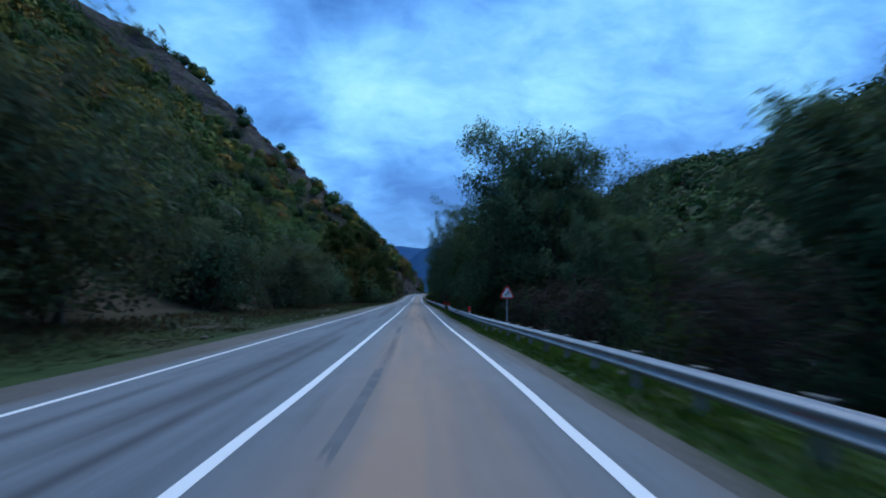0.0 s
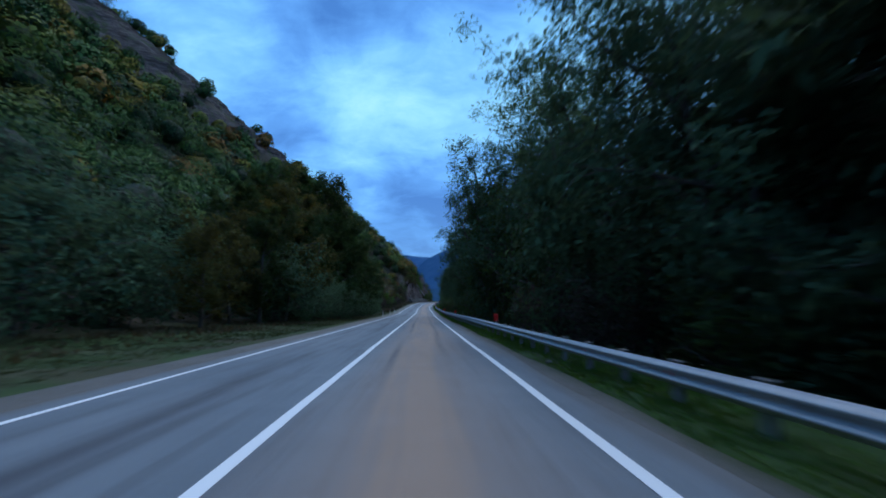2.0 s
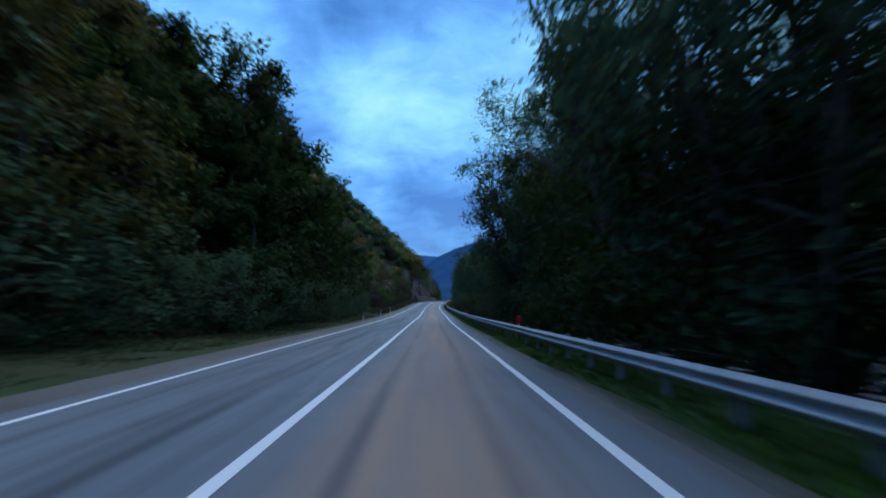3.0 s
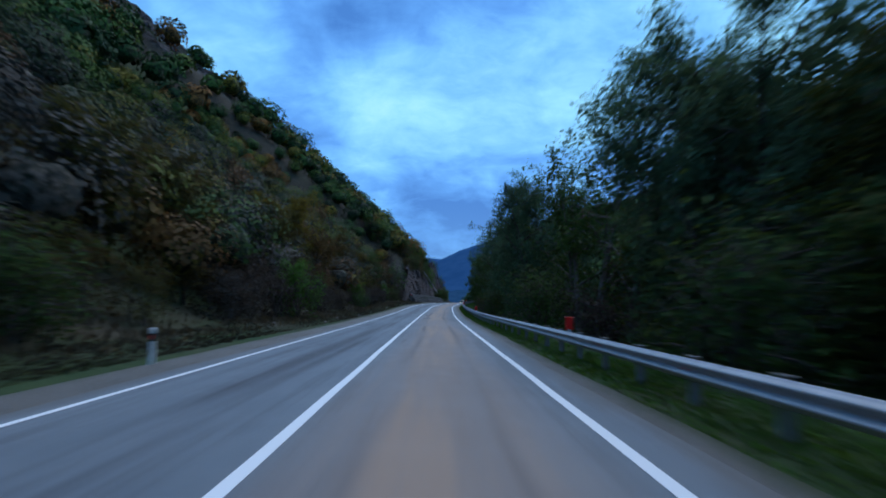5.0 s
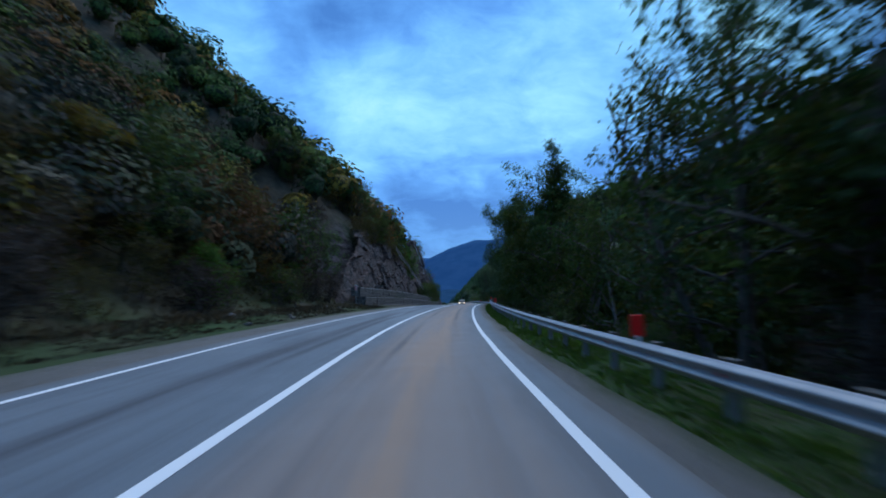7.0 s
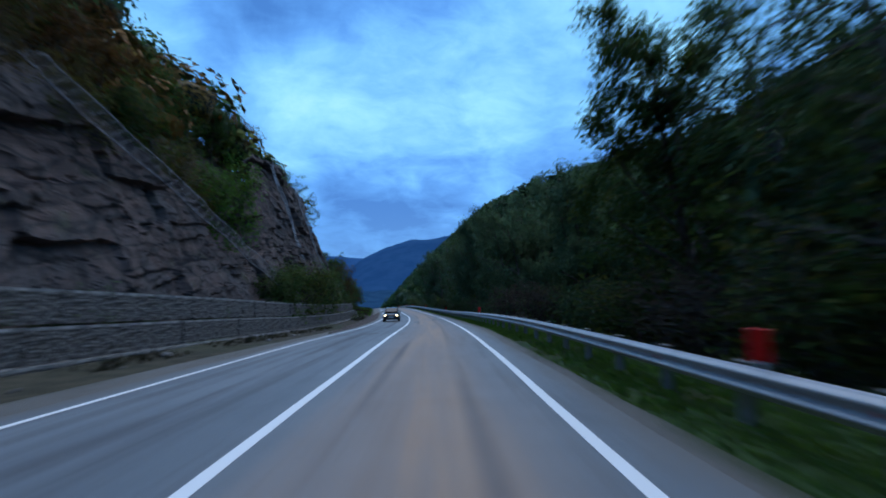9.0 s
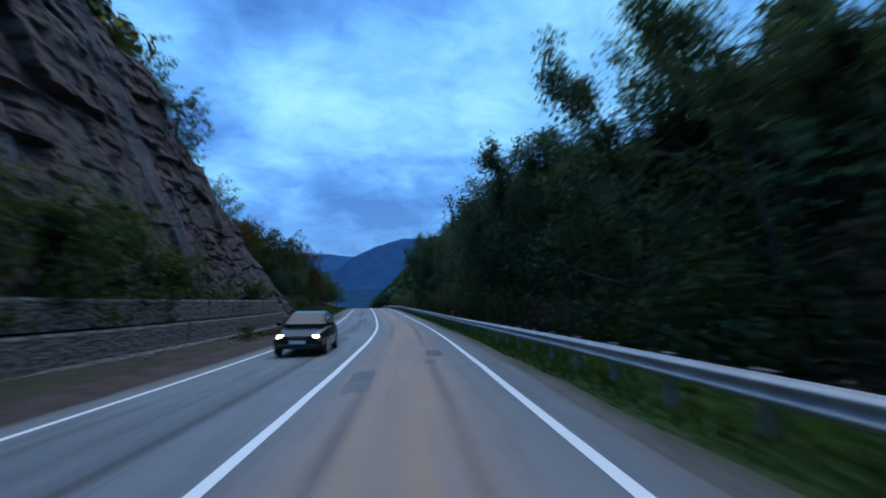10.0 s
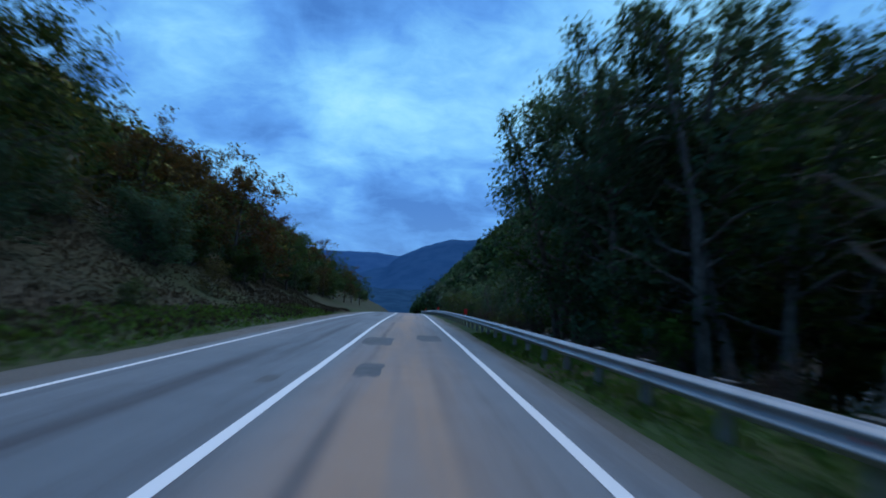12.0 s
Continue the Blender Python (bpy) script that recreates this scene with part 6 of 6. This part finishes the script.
# ---------------------------------------------------------------- the oncoming car
def oncoming_car(y, o):
    """A small dark saloon with its headlamps lit, facing back along the road; x across, y to its nose."""
    e = new("car")
    e.matrix_basis = at_road(y, o, 0.0, 180)
    PAINT = material("dark_car_paint", speckle((0.016, 0.014, 0.014), (0.024, 0.02, 0.019), 2.0), 0.25, 0.3)
    GLASS = material("car_glass", (0.02, 0.024, 0.028), 0.06)
    TRIM = material("black_trim", speckle((0.012, 0.012, 0.012), (0.022, 0.021, 0.02), 9.0), 0.7)
    RIM = material("alloy_rim", speckle((0.35, 0.35, 0.36), (0.25, 0.25, 0.26), 9.0), 0.35, 0.8)
    LAMP = bpy.data.materials.new("lit_headlamp")
    LAMP.use_nodes = True
    n = Nodes(LAMP.node_tree)
    n.add("ShaderNodeOutputMaterial", {0: n.add("ShaderNodeEmission", {0: (1.0, 0.78, 0.45, 1), 1: 9.0}).outputs[0]})

    def loft(bm, rings, close=True):
        """Rings of (y, half width low, half width high, z low, z high, round)."""
        rows = []
        for yy, w0, w1, z0, z1 in rings:
            zm = z0 + (z1 - z0) * 0.55
            pts = [(-w0 * 0.86, z0), (-w0, z0 + 0.12), (-w0 * 1.0, zm), (-w1, z1 - 0.05), (-w1 * 0.86, z1), (w1 * 0.86, z1), (w1, z1 - 0.05), (w0, zm), (w0, z0 + 0.12), (w0 * 0.86, z0)]
            rows.append([bm.verts.new((a, yy, b)) for a, b in pts])
        for a, b in zip(rows, rows[1:]):
            for i in range(10):
                j = (i + 1) % 10
                bm.faces.new((a[i], a[j], b[j], b[i]))
        bm.faces.new(rows[0])
        bm.faces.new(rows[-1][::-1])

    body = solid("body", PAINT, lambda bm: loft(bm, [(-2.1, 0.70, 0.62, 0.38, 0.86), (-2.02, 0.80, 0.72, 0.27, 0.98), (-1.4, 0.85, 0.78, 0.22, 1.0), (-0.3, 0.86, 0.80, 0.20, 0.97), (0.85, 0.86, 0.79, 0.20, 0.95), (1.5, 0.85, 0.74, 0.22, 0.86), (1.95, 0.80, 0.66, 0.26, 0.76), (2.08, 0.68, 0.58, 0.34, 0.68)]))
    b = part("body", body, e)
    part("roof", solid("roof", PAINT, lambda bm: loft(bm, [(-1.55, 0.70, 0.56, 0.95, 1.30), (-1.2, 0.73, 0.58, 0.95, 1.46), (-0.3, 0.74, 0.60, 0.95, 1.49), (0.3, 0.74, 0.58, 0.95, 1.42), (0.98, 0.72, 0.55, 0.93, 0.99)])), e)

    def pane(pts):
        def build(bm):
            bm.faces.new([bm.verts.new(p) for p in pts])
        return build

    part("windscreen", solid("windscreen", GLASS, pane([(-0.62, 1.0, 0.99), (0.62, 1.0, 0.99), (0.52, 0.33, 1.42), (-0.52, 0.33, 1.42)])), e, "dark windscreen reflecting the sky")
    for s in (-1, 1):
        part("side_window", solid("side_window", GLASS, pane([(s * 0.748, 0.7, 1.02), (s * 0.752, -1.2, 1.03), (s * 0.62, -1.05, 1.38), (s * 0.625, 0.25, 1.37)])), e)
        part("headlamp", solid("headlamp", LAMP, lambda bm: bmesh.ops.create_uvsphere(bm, u_segments=12, v_segments=8, radius=1, matrix=Matrix.Translation((s * 0.56, 2.0, 0.66)) @ Matrix.Diagonal((0.14, 0.09, 0.075, 1)))), e, "lit warm headlamp")
        part("mirror", solid("mirror", PAINT, lambda bm: box(bm, s * 0.93 - 0.09, s * 0.93 + 0.09, 0.62, 0.74, 0.98, 1.12), 0.03), e)
        for yy in (-1.28, 1.3):
            w = part("wheel", solid("wheel", TRIM, lambda bm: rod(bm, (s * 0.68, yy, 0.31), (s * 0.87, yy, 0.31), 0.31, sides=24), 0.02), e)
            part("rim", solid("rim", RIM, lambda bm: rod(bm, (s * 0.865, yy, 0.31), (s * 0.885, yy, 0.31), 0.2, sides=18)), w)
    part("grille", solid("grille", TRIM, lambda bm: box(bm, -0.34, 0.34, 2.02, 2.10, 0.55, 0.67), 0.02), e)
    part("bumper", solid("bumper", TRIM, lambda bm: box(bm, -0.66, 0.66, 1.98, 2.13, 0.28, 0.42), 0.03), e)
    part("number_plate", solid("number_plate", WHITE, lambda bm: box(bm, -0.26, 0.26, 2.10, 2.14, 0.43, 0.54)), e, "plain white plate")
    tagged(e, "small dark brown saloon car with lit headlamps", "car")


oncoming_car(391.0, -1.9)
